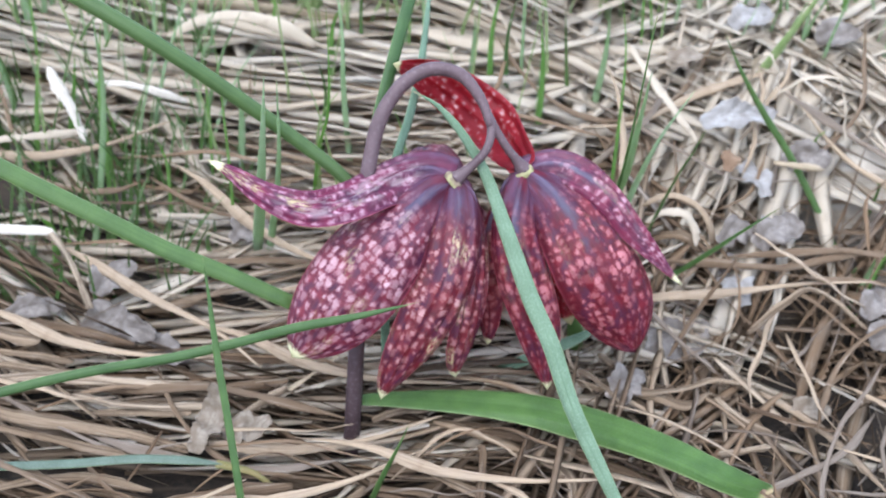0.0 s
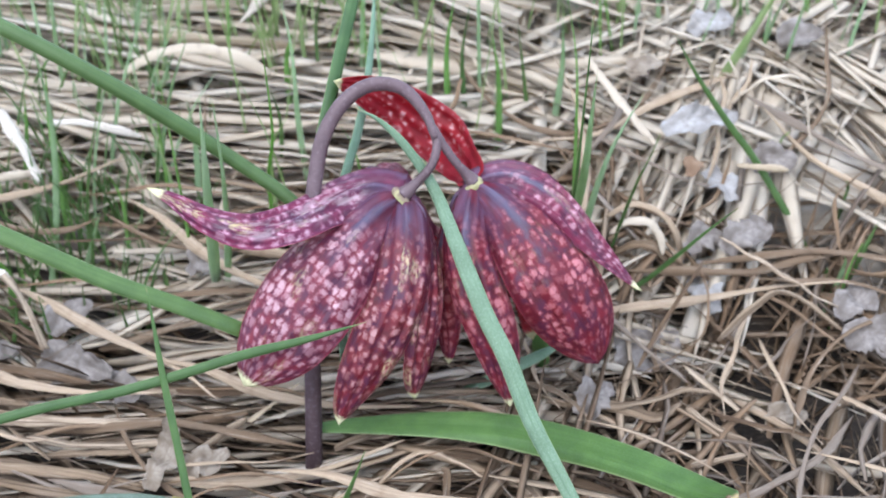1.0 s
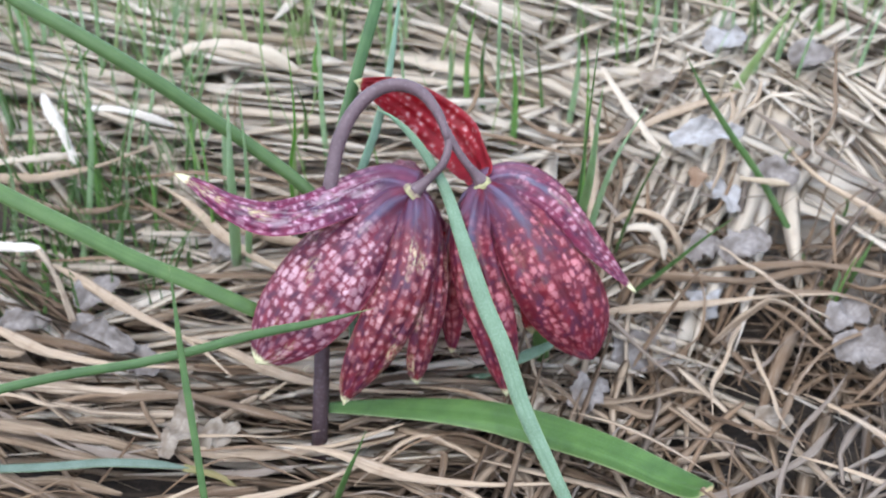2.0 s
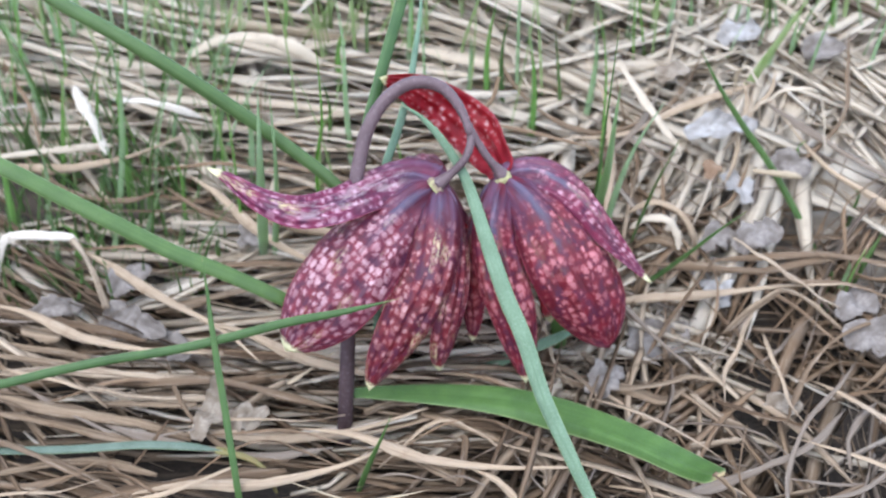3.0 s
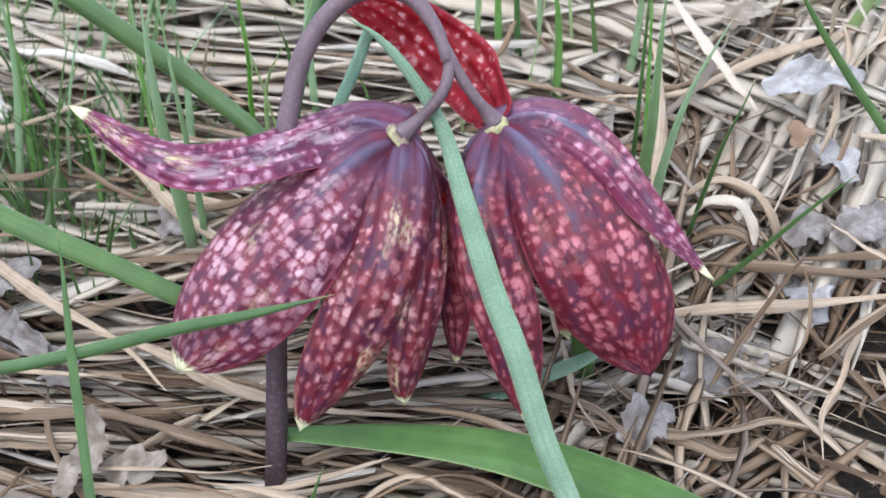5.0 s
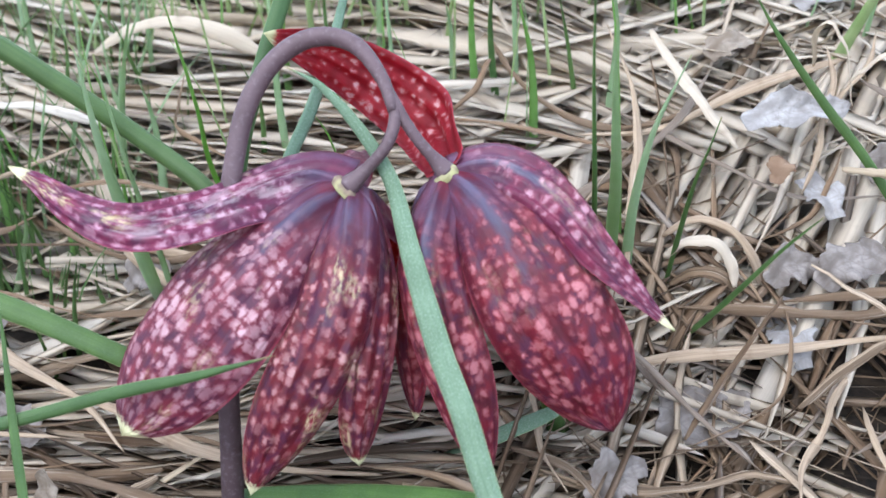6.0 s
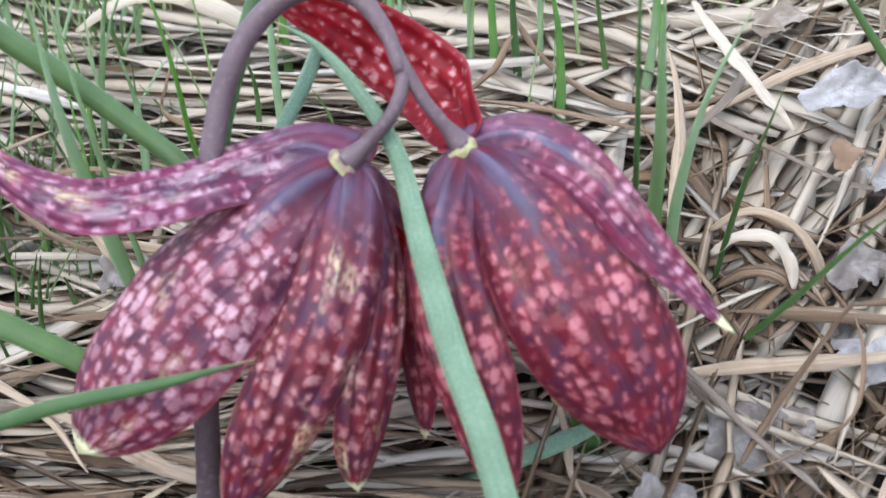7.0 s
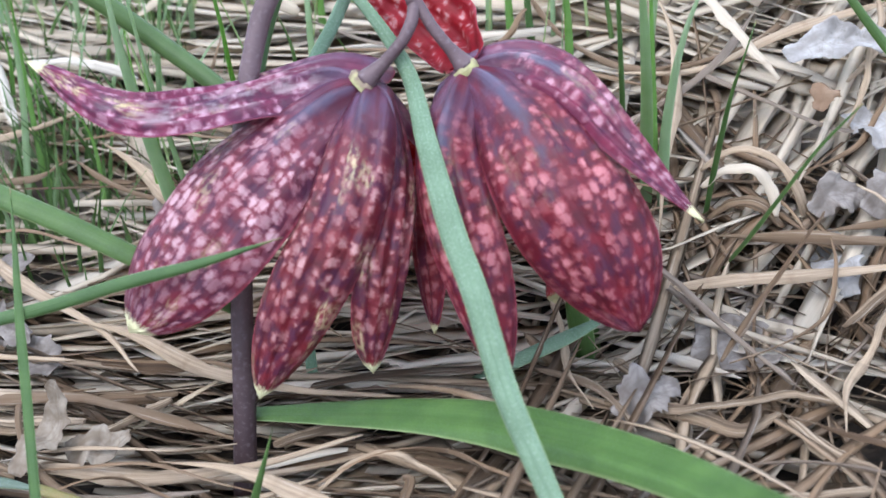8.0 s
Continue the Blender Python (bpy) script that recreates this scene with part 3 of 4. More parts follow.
def combed(r, x, y):
    """Blades lie combed sideways where the meadow was flattened, and tangled on the bank."""
    wild = max(min(max((x - 0.02) / 0.05, 0), 1), 0.2 * min(max((y - 0.05) / 0.03, 0), 1))
    lean = -0.22 + 0.3 * math.sin(x * 19 + 1) * math.cos(y * 15)
    if y > 0.03 and x < 0.045:
        # the bank's thatch slopes down past the flower in layers
        return -0.42 + 0.22 * math.sin(x * 24 + y * 30) + r.normal(0, 0.12) + (r.uniform(-0.4, 0.7) if r.rand() < 0.06 else 0)
    if r.rand() < 0.04 + 0.6 * wild:
        return r.uniform(0, 6.283)
    return lean + r.normal(0, 0.17) + (0.9 * wild if r.rand() < 0.5 else -0.6 * wild)


def litter(count, area, seed, label, material=STRAW, **kw):
    ob = new("straw_litter", straw_mesh("straw_litter", count, area, seed, material, heading=combed, **kw))
    return tagged(ob, label, "straw", kind="stuff")


NEAR, MID, FAR = (-0.14, 0.16, -0.08, 0.045), (-0.19, 0.21, 0.035, 0.135), (-0.32, 0.30, 0.125, 0.33)
BANK_LEFT, BANK_RIGHT, LEFT_MAT, RIGHT_MAT = (-0.19, 0.058, 0.035, 0.135), (0.048, 0.21, 0.042, 0.135), (-0.14, 0.035, -0.08, 0.045), (0.035, 0.16, -0.08, 0.035)
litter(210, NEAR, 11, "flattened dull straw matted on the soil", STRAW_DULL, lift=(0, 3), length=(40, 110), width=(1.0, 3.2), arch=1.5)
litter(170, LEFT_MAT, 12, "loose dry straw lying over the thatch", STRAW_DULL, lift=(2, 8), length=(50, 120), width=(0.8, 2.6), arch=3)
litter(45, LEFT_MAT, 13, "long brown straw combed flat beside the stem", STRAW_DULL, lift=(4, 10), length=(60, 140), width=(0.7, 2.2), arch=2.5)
litter(8, LEFT_MAT, 29, "pale straw lying on brown straw", STRAW_GOLD, lift=(6, 11), length=(50, 120), width=(0.6, 1.9), arch=3)
litter(150, (-0.02, 0.07, -0.008, 0.045), 32, "pale straw lying behind the flower stem", STRAW_LIGHT, lift=(2, 7), length=(30, 90), width=(0.8, 3.0), arch=3)
litter(55, NEAR, 14, "tan straw lying on top of the thatch", STRAW, lift=(3, 9), length=(20, 60), width=(0.4, 2.0), arch=4)
litter(180, NEAR, 19, "brown rotting straw between paler blades", STRAW_BROWN, lift=(0, 6), width=(0.6, 2.4))
# brown blades bring the shade of the gaps in by colour
litter(260, RIGHT_MAT, 21, "dark brown straw standing in for shadowy gaps at the foot of the bank", STRAW_BROWN, lift=(1, 8), length=(15, 50), width=(0.4, 2.6))
litter(250, RIGHT_MAT, 26, "short broken grey straw at the bank", STRAW_GREY, lift=(1, 9), length=(12, 44), width=(0.3, 1.7), arch=6)
litter(18, RIGHT_MAT, 30, "pale broken straw tangled at the bank", STRAW, lift=(5, 12), length=(15, 60), width=(0.4, 2.2), arch=6)
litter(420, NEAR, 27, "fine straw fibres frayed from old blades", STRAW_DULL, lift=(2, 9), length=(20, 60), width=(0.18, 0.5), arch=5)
litter(240, BANK_LEFT, 15, "flattened tan straw on the bank behind the flower", STRAW_BANK, lift=(-1, 2), length=(50, 130), width=(1.6, 5.0), arch=1.0, dip=0.10, roll=0.12)
litter(190, BANK_LEFT, 25, "long pale straw lying on the bank", STRAW_LIGHT, lift=(0, 5), length=(60, 150), width=(1.4, 5.0), arch=2.0, dip=0.12, roll=0.16)
litter(220, BANK_RIGHT, 20, "tangled tan straw on the bank", STRAW_BANK, lift=(-1, 4), length=(30, 90), width=(0.9, 3.2), arch=3, dip=0.2, roll=0.25)
litter(125, BANK_RIGHT, 22, "tangled pale straw on the bank", STRAW_LIGHT, lift=(1, 8), length=(25, 90), width=(0.8, 2.8), arch=5, dip=0.2, roll=0.25)
litter(100, BANK_RIGHT, 28, "grey straw tangled on the bank", STRAW_GREY, lift=(0, 6), length=(20, 70), width=(0.5, 2.6), arch=5)
# brown tone under the pale blades paints the dark gaps between them
litter(65, BANK_LEFT, 23, "brown straw coloured as shaded gaps under paler blades", STRAW_BROWN, lift=(0, 4), length=(30, 90), width=(1.2, 4.2), arch=1.5)
litter(260, (-0.07, 0.14, 0.055, 0.15), 31, "pale straw lying flat on the bank top", STRAW_LIGHT, lift=(4, 8), length=(50, 130), width=(1.8, 5.2), arch=1.5, dip=0.08, roll=0.10)
litter(16, MID, 16, "bleached straw tops behind the flower", STRAW_PALE, lift=(3, 6), length=(25, 60), width=(0.9, 2.2), arch=2, roll=0.12)
litter(60, MID, 24, "fine pale fibres lying over flattened straw", STRAW_LIGHT, lift=(4, 9), length=(20, 60), width=(0.3, 0.8), arch=5)
litter(650, FAR, 17, "dry straw of the meadow further off", STRAW_LIGHT, lift=(0, 9), length=(60, 150), width=(2.2, 6.0), seg=6)


def grass_mesh(name, count, area, seed, material, height=(12, 45), width=(0.5, 1.1)):
    """Many thin young blades standing in the thatch as one mesh, each a bent tapering strip with two faces."""
    r = np.random.RandomState(seed)
    x0, x1, y0, y1 = area
    verts, faces, uvs = [], [], []
    for i in range(count):
        x, y = r.uniform(x0, x1), y0 + (y1 - y0) * r.rand() ** 0.7
        z = rise(x, y)
        h, w, yaw = r.uniform(*height) * 0.001, r.uniform(*width) * 0.0005, r.uniform(-1.0, 1.0)
        lx, ly, cx, cy = r.normal(0, 0.28), r.normal(-0.05, 0.25), math.cos(yaw), math.sin(yaw)
        b = len(verts)
        for j in range(5):
            u = j / 4
            px, py, pz = x + lx * h * u ** 1.6, y + ly * h * u ** 1.6, z + h * u * (1 - 0.25 * u * u * (lx * lx + ly * ly)) - 0.002
            ww = w * (1 - 0.85 * u ** 2)
            for a, o in ((-1, 0), (0, 1), (1, 0)):
                verts.append((px + a * ww * cx + o * ww * 0.4 * cy, py + a * ww * cy - o * ww * 0.4 * cx, pz))
                uvs.append((a * w * 1000, u * h * 1000, a, u * 0.97))
            if j:
                k = b + 3 * j
                faces += [(k - 3, k - 2, k + 1, k), (k - 2, k - 1, k + 2, k + 1), (k - 1, k - 3, k, k + 2)]
    me = bpy.data.meshes.new(name)
    me.from_pydata(verts, [], faces)
    me.materials.append(material)
    loops = np.zeros(len(me.loops), dtype=np.int32)
    me.loops.foreach_get("vertex_index", loops)
    table = np.array(uvs, dtype=np.float32)[loops]
    me.uv_layers.new(name="mm").data.foreach_set("uv", np.ascontiguousarray(table[:, 0:2]).ravel())
    me.uv_layers.new(name="span").data.foreach_set("uv", np.ascontiguousarray(table[:, 2:4]).ravel())
    return me


def meadow_grass(count, area, seed, material, label, **kw):
    return tagged(new("meadow_grass", grass_mesh("meadow_grass", count, area, seed, material, **kw)), label, "grass", kind="stuff")


meadow_grass(2600, (-0.24, 0.03, 0.075, 0.24), 31, GRASS_STRAW, "thin pale grass growing through dead straw")
meadow_grass(1500, (0.03, 0.22, 0.085, 0.24), 32, GRASS_STRAW, "sparse pale grass growing through dead straw")
meadow_grass(500, (-0.28, 0.26, 0.10, 0.28), 33, GRASS_DARK, "young green grass further off in the meadow")
litter(1600, (-0.75, 0.75, 0.30, 0.95), 41, "pale straw of the open meadow", STRAW_LIGHT, lift=(0, 14), length=(60, 150), width=(2.5, 7), seg=5)
litter(1500, (-0.75, 0.75, -0.55, -0.07), 42, "flattened straw of the open meadow", STRAW, lift=(0, 10), length=(60, 150), width=(2, 6), seg=5)
litter(420, (-0.75, -0.17, -0.08, 0.31), 43, "flattened straw beside the flower", STRAW, lift=(0, 10), length=(60, 140), width=(2, 6), seg=5)
litter(420, (0.19, 0.75, -0.08, 0.31), 44, "tangled straw beside the bank", STRAW, lift=(0, 10), length=(60, 140), width=(2, 6), seg=5)
meadow_grass(1400, (-0.75, 0.75, 0.26, 0.95), 35, GRASS_PALE, "young grass of the open meadow", height=(20, 70), width=(0.8, 1.8))
meadow_grass(500, (-0.75, 0.75, -0.55, -0.24), 36, GRASS_PALE, "young grass among flattened straw", height=(15, 50), width=(0.8, 1.6))
meadow_grass(190, (-0.085, -0.034, 0.014, 0.055), 37, GRASS_DARK, "tuft of young green grass in a hollow", height=(8, 26), width=(0.4, 1.0))
meadow_grass(70, (-0.13, -0.035, 0.045, 0.10), 38, GRASS_PALE, "pale green grass standing in the thatch", height=(16, 42), width=(0.6, 1.4))
meadow_grass(40, (-0.12, -0.035, 0.04, 0.09), 39, GRASS_DARK, "dark green grass standing in the thatch", height=(14, 36), width=(0.5, 1.1))
meadow_grass(70, (0.06, 0.16, 0.07, 0.13), 40, GRASS_PALE, "pale green grass on the bank top", height=(14, 36), width=(0.6, 1.3))
meadow_grass(160, (-0.12, -0.02, 0.02, 0.075), 34, GRASS_DARK, "short green grass tips in flattened straw", height=(6, 18), width=(0.4, 0.9))


# ---- the fritillary ----
plant = new("fritillary")
tagged(plant, "chequered purple fritillary with two nodding flowers on one arched stem", "flower")
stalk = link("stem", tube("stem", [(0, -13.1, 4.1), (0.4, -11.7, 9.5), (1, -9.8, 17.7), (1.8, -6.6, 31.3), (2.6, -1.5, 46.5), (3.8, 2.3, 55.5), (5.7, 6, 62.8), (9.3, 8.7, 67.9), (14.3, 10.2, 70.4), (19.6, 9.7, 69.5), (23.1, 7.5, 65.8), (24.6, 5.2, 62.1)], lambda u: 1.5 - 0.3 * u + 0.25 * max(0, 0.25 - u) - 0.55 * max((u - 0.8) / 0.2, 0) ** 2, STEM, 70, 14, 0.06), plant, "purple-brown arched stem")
PEDICEL = {"L": [(23.9, 7.3, 64.3), (24.8, 5, 61.4), (23.8, 2.8, 58.6), (21.4, 1.9, 56.1), (19.1, 1.4, 54.2)],
           "R": [(23.3, 7.7, 65.2), (25.1, 5.9, 62.1), (27.5, 4.5, 58.5), (30.4, 4.1, 54.8)]}


def flower(key, petals, skin, skins, label):
    tip, before = Vector(PEDICEL[key][-1]), Vector(PEDICEL[key][-2])
    ax = (tip - before).normalized()
    cap_pts = [tip + ax * 0.25, tip + ax * 0.5, tip + ax * 0.9, tip + ax * 1.6]
    head = link("flower", tube("flower", cap_pts, lambda u: 1.45 + 0.22 * math.sin(min(u * 2.5, 1) * 1.57) - 0.4 * max(u - 0.5, 0), CAP, 12, 24, 0.5), plant, label)
    stalklet = link("pedicel", tube("pedicel", PEDICEL[key] + [tip + ax * 0.55], lambda u: 0.84 - 0.2 * max(1 - u / 0.2, 0) - 0.08 * math.sin(u * 3.1) + 4.6 * max(u - 0.76, 0) ** 1.4, STEM, 30, 14, 0.05), head, "purple flower stalk")
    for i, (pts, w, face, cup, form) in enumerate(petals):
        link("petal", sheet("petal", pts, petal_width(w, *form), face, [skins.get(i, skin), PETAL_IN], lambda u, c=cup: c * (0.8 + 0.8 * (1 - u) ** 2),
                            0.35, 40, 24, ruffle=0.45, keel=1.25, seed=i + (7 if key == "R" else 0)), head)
    return head


F, B_, L_, R_, U_ = Vector((0, -1, 0)), Vector((0, 1, 0)), Vector((-1, 0, 0)), Vector((1, 0, 0)), Vector((0, 0, 1))
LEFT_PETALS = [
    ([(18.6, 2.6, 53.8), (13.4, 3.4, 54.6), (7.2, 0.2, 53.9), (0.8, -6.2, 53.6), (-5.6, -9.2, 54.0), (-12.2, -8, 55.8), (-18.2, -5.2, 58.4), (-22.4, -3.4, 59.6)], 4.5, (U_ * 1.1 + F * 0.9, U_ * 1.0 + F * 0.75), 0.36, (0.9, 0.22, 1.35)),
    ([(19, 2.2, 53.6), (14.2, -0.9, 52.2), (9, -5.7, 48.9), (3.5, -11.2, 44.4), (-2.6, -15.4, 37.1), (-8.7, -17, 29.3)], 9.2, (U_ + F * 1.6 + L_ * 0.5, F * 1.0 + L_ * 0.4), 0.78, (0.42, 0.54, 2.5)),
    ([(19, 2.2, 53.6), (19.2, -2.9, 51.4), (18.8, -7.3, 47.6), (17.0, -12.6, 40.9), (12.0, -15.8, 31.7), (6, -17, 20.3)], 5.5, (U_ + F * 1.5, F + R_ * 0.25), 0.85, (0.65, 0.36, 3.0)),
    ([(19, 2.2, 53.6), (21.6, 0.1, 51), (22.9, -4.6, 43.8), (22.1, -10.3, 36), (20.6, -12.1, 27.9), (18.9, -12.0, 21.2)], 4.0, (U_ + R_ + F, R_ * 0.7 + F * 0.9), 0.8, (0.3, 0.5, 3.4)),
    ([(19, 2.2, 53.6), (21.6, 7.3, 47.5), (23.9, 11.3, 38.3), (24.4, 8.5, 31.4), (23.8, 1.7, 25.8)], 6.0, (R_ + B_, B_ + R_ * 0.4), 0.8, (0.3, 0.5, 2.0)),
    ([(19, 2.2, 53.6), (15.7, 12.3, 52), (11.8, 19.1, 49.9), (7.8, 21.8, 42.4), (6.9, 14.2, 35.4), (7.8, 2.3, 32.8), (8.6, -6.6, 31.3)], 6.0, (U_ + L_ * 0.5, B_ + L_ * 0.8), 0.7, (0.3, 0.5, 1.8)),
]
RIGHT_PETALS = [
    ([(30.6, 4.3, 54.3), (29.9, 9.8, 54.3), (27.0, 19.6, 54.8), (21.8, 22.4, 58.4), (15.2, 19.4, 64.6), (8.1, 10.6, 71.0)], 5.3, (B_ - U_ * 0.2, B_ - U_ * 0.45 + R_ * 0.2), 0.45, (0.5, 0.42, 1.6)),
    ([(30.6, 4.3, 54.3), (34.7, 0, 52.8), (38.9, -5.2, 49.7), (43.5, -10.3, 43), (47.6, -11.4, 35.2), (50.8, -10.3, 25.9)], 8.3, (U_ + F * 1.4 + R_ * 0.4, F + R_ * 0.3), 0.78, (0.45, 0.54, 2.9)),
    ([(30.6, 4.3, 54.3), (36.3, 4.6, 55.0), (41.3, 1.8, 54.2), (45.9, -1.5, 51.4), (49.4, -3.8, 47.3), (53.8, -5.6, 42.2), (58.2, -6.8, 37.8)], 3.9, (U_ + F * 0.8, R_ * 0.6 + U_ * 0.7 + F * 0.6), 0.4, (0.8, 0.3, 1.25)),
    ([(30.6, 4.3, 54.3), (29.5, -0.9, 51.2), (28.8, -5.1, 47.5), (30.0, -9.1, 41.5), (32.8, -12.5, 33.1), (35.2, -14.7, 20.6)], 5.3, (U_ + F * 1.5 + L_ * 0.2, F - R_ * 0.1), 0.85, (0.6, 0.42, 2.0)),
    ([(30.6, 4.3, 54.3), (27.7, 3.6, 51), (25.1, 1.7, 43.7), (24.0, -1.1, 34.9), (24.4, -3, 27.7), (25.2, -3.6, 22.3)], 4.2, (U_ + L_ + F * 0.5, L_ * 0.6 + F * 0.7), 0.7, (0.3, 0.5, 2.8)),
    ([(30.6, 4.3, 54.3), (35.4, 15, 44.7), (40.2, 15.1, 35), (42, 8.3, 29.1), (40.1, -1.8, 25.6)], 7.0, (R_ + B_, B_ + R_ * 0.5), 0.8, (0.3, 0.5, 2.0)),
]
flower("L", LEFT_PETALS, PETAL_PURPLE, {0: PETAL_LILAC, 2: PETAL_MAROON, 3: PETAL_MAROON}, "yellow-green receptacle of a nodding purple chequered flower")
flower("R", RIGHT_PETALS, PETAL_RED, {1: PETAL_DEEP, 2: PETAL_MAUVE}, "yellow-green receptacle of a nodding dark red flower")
link("leaf", sheet("leaf", [(2.8, 0.6, 46.5), (-0.2, 4, 52.2), (-9.8, 7, 59.4), (-19.7, 7, 67.5), (-29.4, 7, 74.9), (-39.6, 9, 80.8), (-50.6, 13, 85.6), (-62, 20, 90.5), (-80, 30, 95)], blade_width(1.75, 0.8, 0.85), (U_ + F, U_ + F), [LEAF_GREEN], 1.15, 0.7, 40, 8), plant, "channelled green leaf")
link("leaf", sheet("leaf", [(1.6, -7.1, 27.5), (-9.2, -10, 35.8), (-19.2, -10, 41.3), (-29.1, -10, 46.2), (-38.7, -10, 52.1), (-48.4, -9, 57.3), (-58.1, -8, 62.5), (-72, -5, 67), (-86, -3, 70)], blade_width(1.55, 0.8, 0.8), (U_ + F * 0.8, U_ + F * 0.8), [LEAF_MID], 0.5, 0.5, 40, 8), plant, "narrow green leaf")
broad = link("leaf", sheet("leaf", [(1.2, -9, 13.6), (5.4, -9, 13.8), (13.4, -10, 14.6), (22.4, -12.3, 16), (33.2, -16.2, 17.7), (43.5, -22, 19.1), (53, -30, 21.2), (61.1, -40, 24.1), (64.4, -48, 28.8)], lambda u: 3.3 * (0.35 + 0.65 * math.sin(math.pi * min(u, 0.5))) * (1 - 0.72 * max(u - 0.5, 0)) * (1 if u < 0.955 else max(1 - ((u - 0.955) / 0.045) ** 2 * 0.75, 0.1)), (U_ + F * 0.3, U_ + F * 0.4), [LEAF_BRIGHT], 0.35, 0.5, 60, 14, fold=0.22, margin=0.9), plant, "broad bright green leaf with a withered tip")
link("withered_tip", sheet("withered_tip", [(63.3, -47.2, 28.5), (64.5, -49, 28.6), (66, -50.4, 27.5), (66.7, -50.8, 25.8), (67, -51, 23.4)], lambda u: 0.42 * (1 - u) ** 1.3 + 0.14, (U_ + F, F + R_), [STRAW_CULM], 0.6, 0.2, 20, 6, crumple=0.5, ragged=0.3, seed=3), broad, "thin curled straw-coloured withered tip")
link("leaf", sheet("leaf", [(3.6, 1.6, 50.3), (4.5, 5.6, 57.5), (5.4, 8.6, 62), (6.8, 12, 66.6), (8.6, 16.6, 72.4), (10.9, 22.8, 79.3), (13.4, 31.6, 87.4)], blade_width(1.2, 0.6, 0.8), (F + R_ * 0.4, F), [LEAF_GREEN], 0.6, 0.45, 30, 6), plant, "upright dark green leaf")


# ---- loose grass blades, each on its own root ----
def blade(name, pts, w, face, material, label, cup=0.35, thick=0.3, taper=0.55, group="grass blades", twist=0.0, n=30, fold=0.0, category="grass"):
    ob = new(name, sheet(name, pts, blade_width(w, 0.75, taper) if taper else strap_width(w), face, [material], cup, thick, n, 6, twist=twist, fold=fold))
    return tagged(ob, label, category, group)


def midrib(ob, pts, face, material, r=0.16, lift=0.1, trim=1.0):
    """A fine raised rib down the middle of a broad blade."""
    line, _ = spline(pts, 48)
    keep = line[:int(len(line) * trim)]
    link("midrib", tube("midrib", [p + face.normalized() * lift for p in keep[::3]], lambda u: r * (1 - 0.75 * u), material, 48, 6), ob, "fine raised midrib")


STRAP = [(51, -44, -2), (48.8, -42, 8), (45.6, -38, 14), (42, -33, 19.8), (37.6, -27, 27.4), (34.3, -21, 35.3), (31.1, -15, 40.4), (27.3, -6.5, 48.2), (23.9, 2.3, 54.4), (19.6, 4.6, 61.2), (15.4, 6.2, 65.5), (11.2, 7, 67.8)]
strap = blade("grass_blade", STRAP, 1.52, F + R_ * 0.1 + U_ * 0.2, LEAF_GLAUCOUS, "long grey-green strap blade standing before the flowers", 0.3, 0.45, 0, n=56)
midrib(strap, STRAP, F + R_ * 0.1 + U_ * 0.2, LEAF_GLAUCOUS, 0.2, 0.14, 0.9)
ARCHING = [(-125, -30.1, 0.7), (-106, -31, 15), (-88, -30.5, 23), (-72, -29, 27), (-58.1, -27, 28.7), (-48.2, -25, 30.3), (-38.3, -23, 31.5), (-28.3, -21, 32.1), (-18.2, -19, 33.6), (-7.8, -18, 36.2), (1.7, -18, 38.4), (8.9, -18, 40.4), (12.6, -17.8, 41.4)]
arching = blade("grass_blade", ARCHING, 0.85, (U_ * 0.6 + F), LEAF_GREEN, "narrow green blade arching low over the straw", 0.5, 0.35, 0.86, n=64)
midrib(arching, ARCHING, U_ * 0.6 + F, LEAF_MID, 0.14, 0.1, 0.92)
blade("grass_blade", [(-16.2, -32.7, -1.9), (-16.3, -33.5, 6.7), (-17.2, -30.9, 14.2), (-19.0, -25.4, 23.8), (-20.7, -20.3, 32.6), (-22.1, -15.2, 41.4), (-23.0, -12.3, 46.4)], 0.65, F + R_ * 0.2, GRASS_DARK, "thin upright green blade rising from the straw", 0.3, 0.3, 0.6)
lying = blade("grass_blade", [(-71.6, -21.9, 8.8), (-58.6, -24.1, 11.1), (-46.7, -24.6, 12.2), (-36.2, -24.2, 12.9), (-26.6, -24.2, 12.6), (-20.6, -24, 11.3)], 0.85, U_ + F * 0.4, LEAF_SLATE, "flat bluish green blade with a brown tip lying on straw", 0.25, 0.3, 0.85)
link("withered_tip", sheet("withered_tip", [(-22.2, -24.0, 11.7), (-19.7, -24.0, 11.0), (-15.8, -24.2, 9.7), (-12.8, -25.0, 7.2), (-11.2, -26.0, 2.9)], lambda u: 0.78 - 0.45 * u, (U_ + F * 0.4, R_ + F), [GRASS_WITHERED], 0.4, 0.25, 22, 6, ragged=0.15, seed=5), lying, "yellow to brown withered tip bent downwards")
blade("grass_blade", [(3.6, -25, 1.5), (6.6, -25.8, 10.6), (9.2, -26, 17.2), (11.0, -25.7, 22.0)], 0.65, F + R_ * 0.3, GRASS_DARK, "short green grass tip poking out of straw", 0.3, 0.25, 0.2)
blade("grass_blade", [(56.3, 30.6, 10), (59.8, 25, 16.4), (63.6, 18, 24.2), (67.6, 11.2, 33.2), (71.8, 5.0, 42.2), (76.0, 2.0, 48.2)], 0.95, U_ + F * 0.6, GRASS_DARK, "dark green blade leaning over the bank", 0.4, 0.3, 0.3)
blade("grass_blade", [(59.1, 31.6, 21.6), (60.5, 27.9, 31.1), (62.5, 22.8, 43.3), (64.3, 20, 50.4), (65.6, 19.4, 54.8)], 0.5, F + R_ * 0.4, GRASS_DARK, "thin green blade with a fine point", 0.3, 0.25, 0.3)
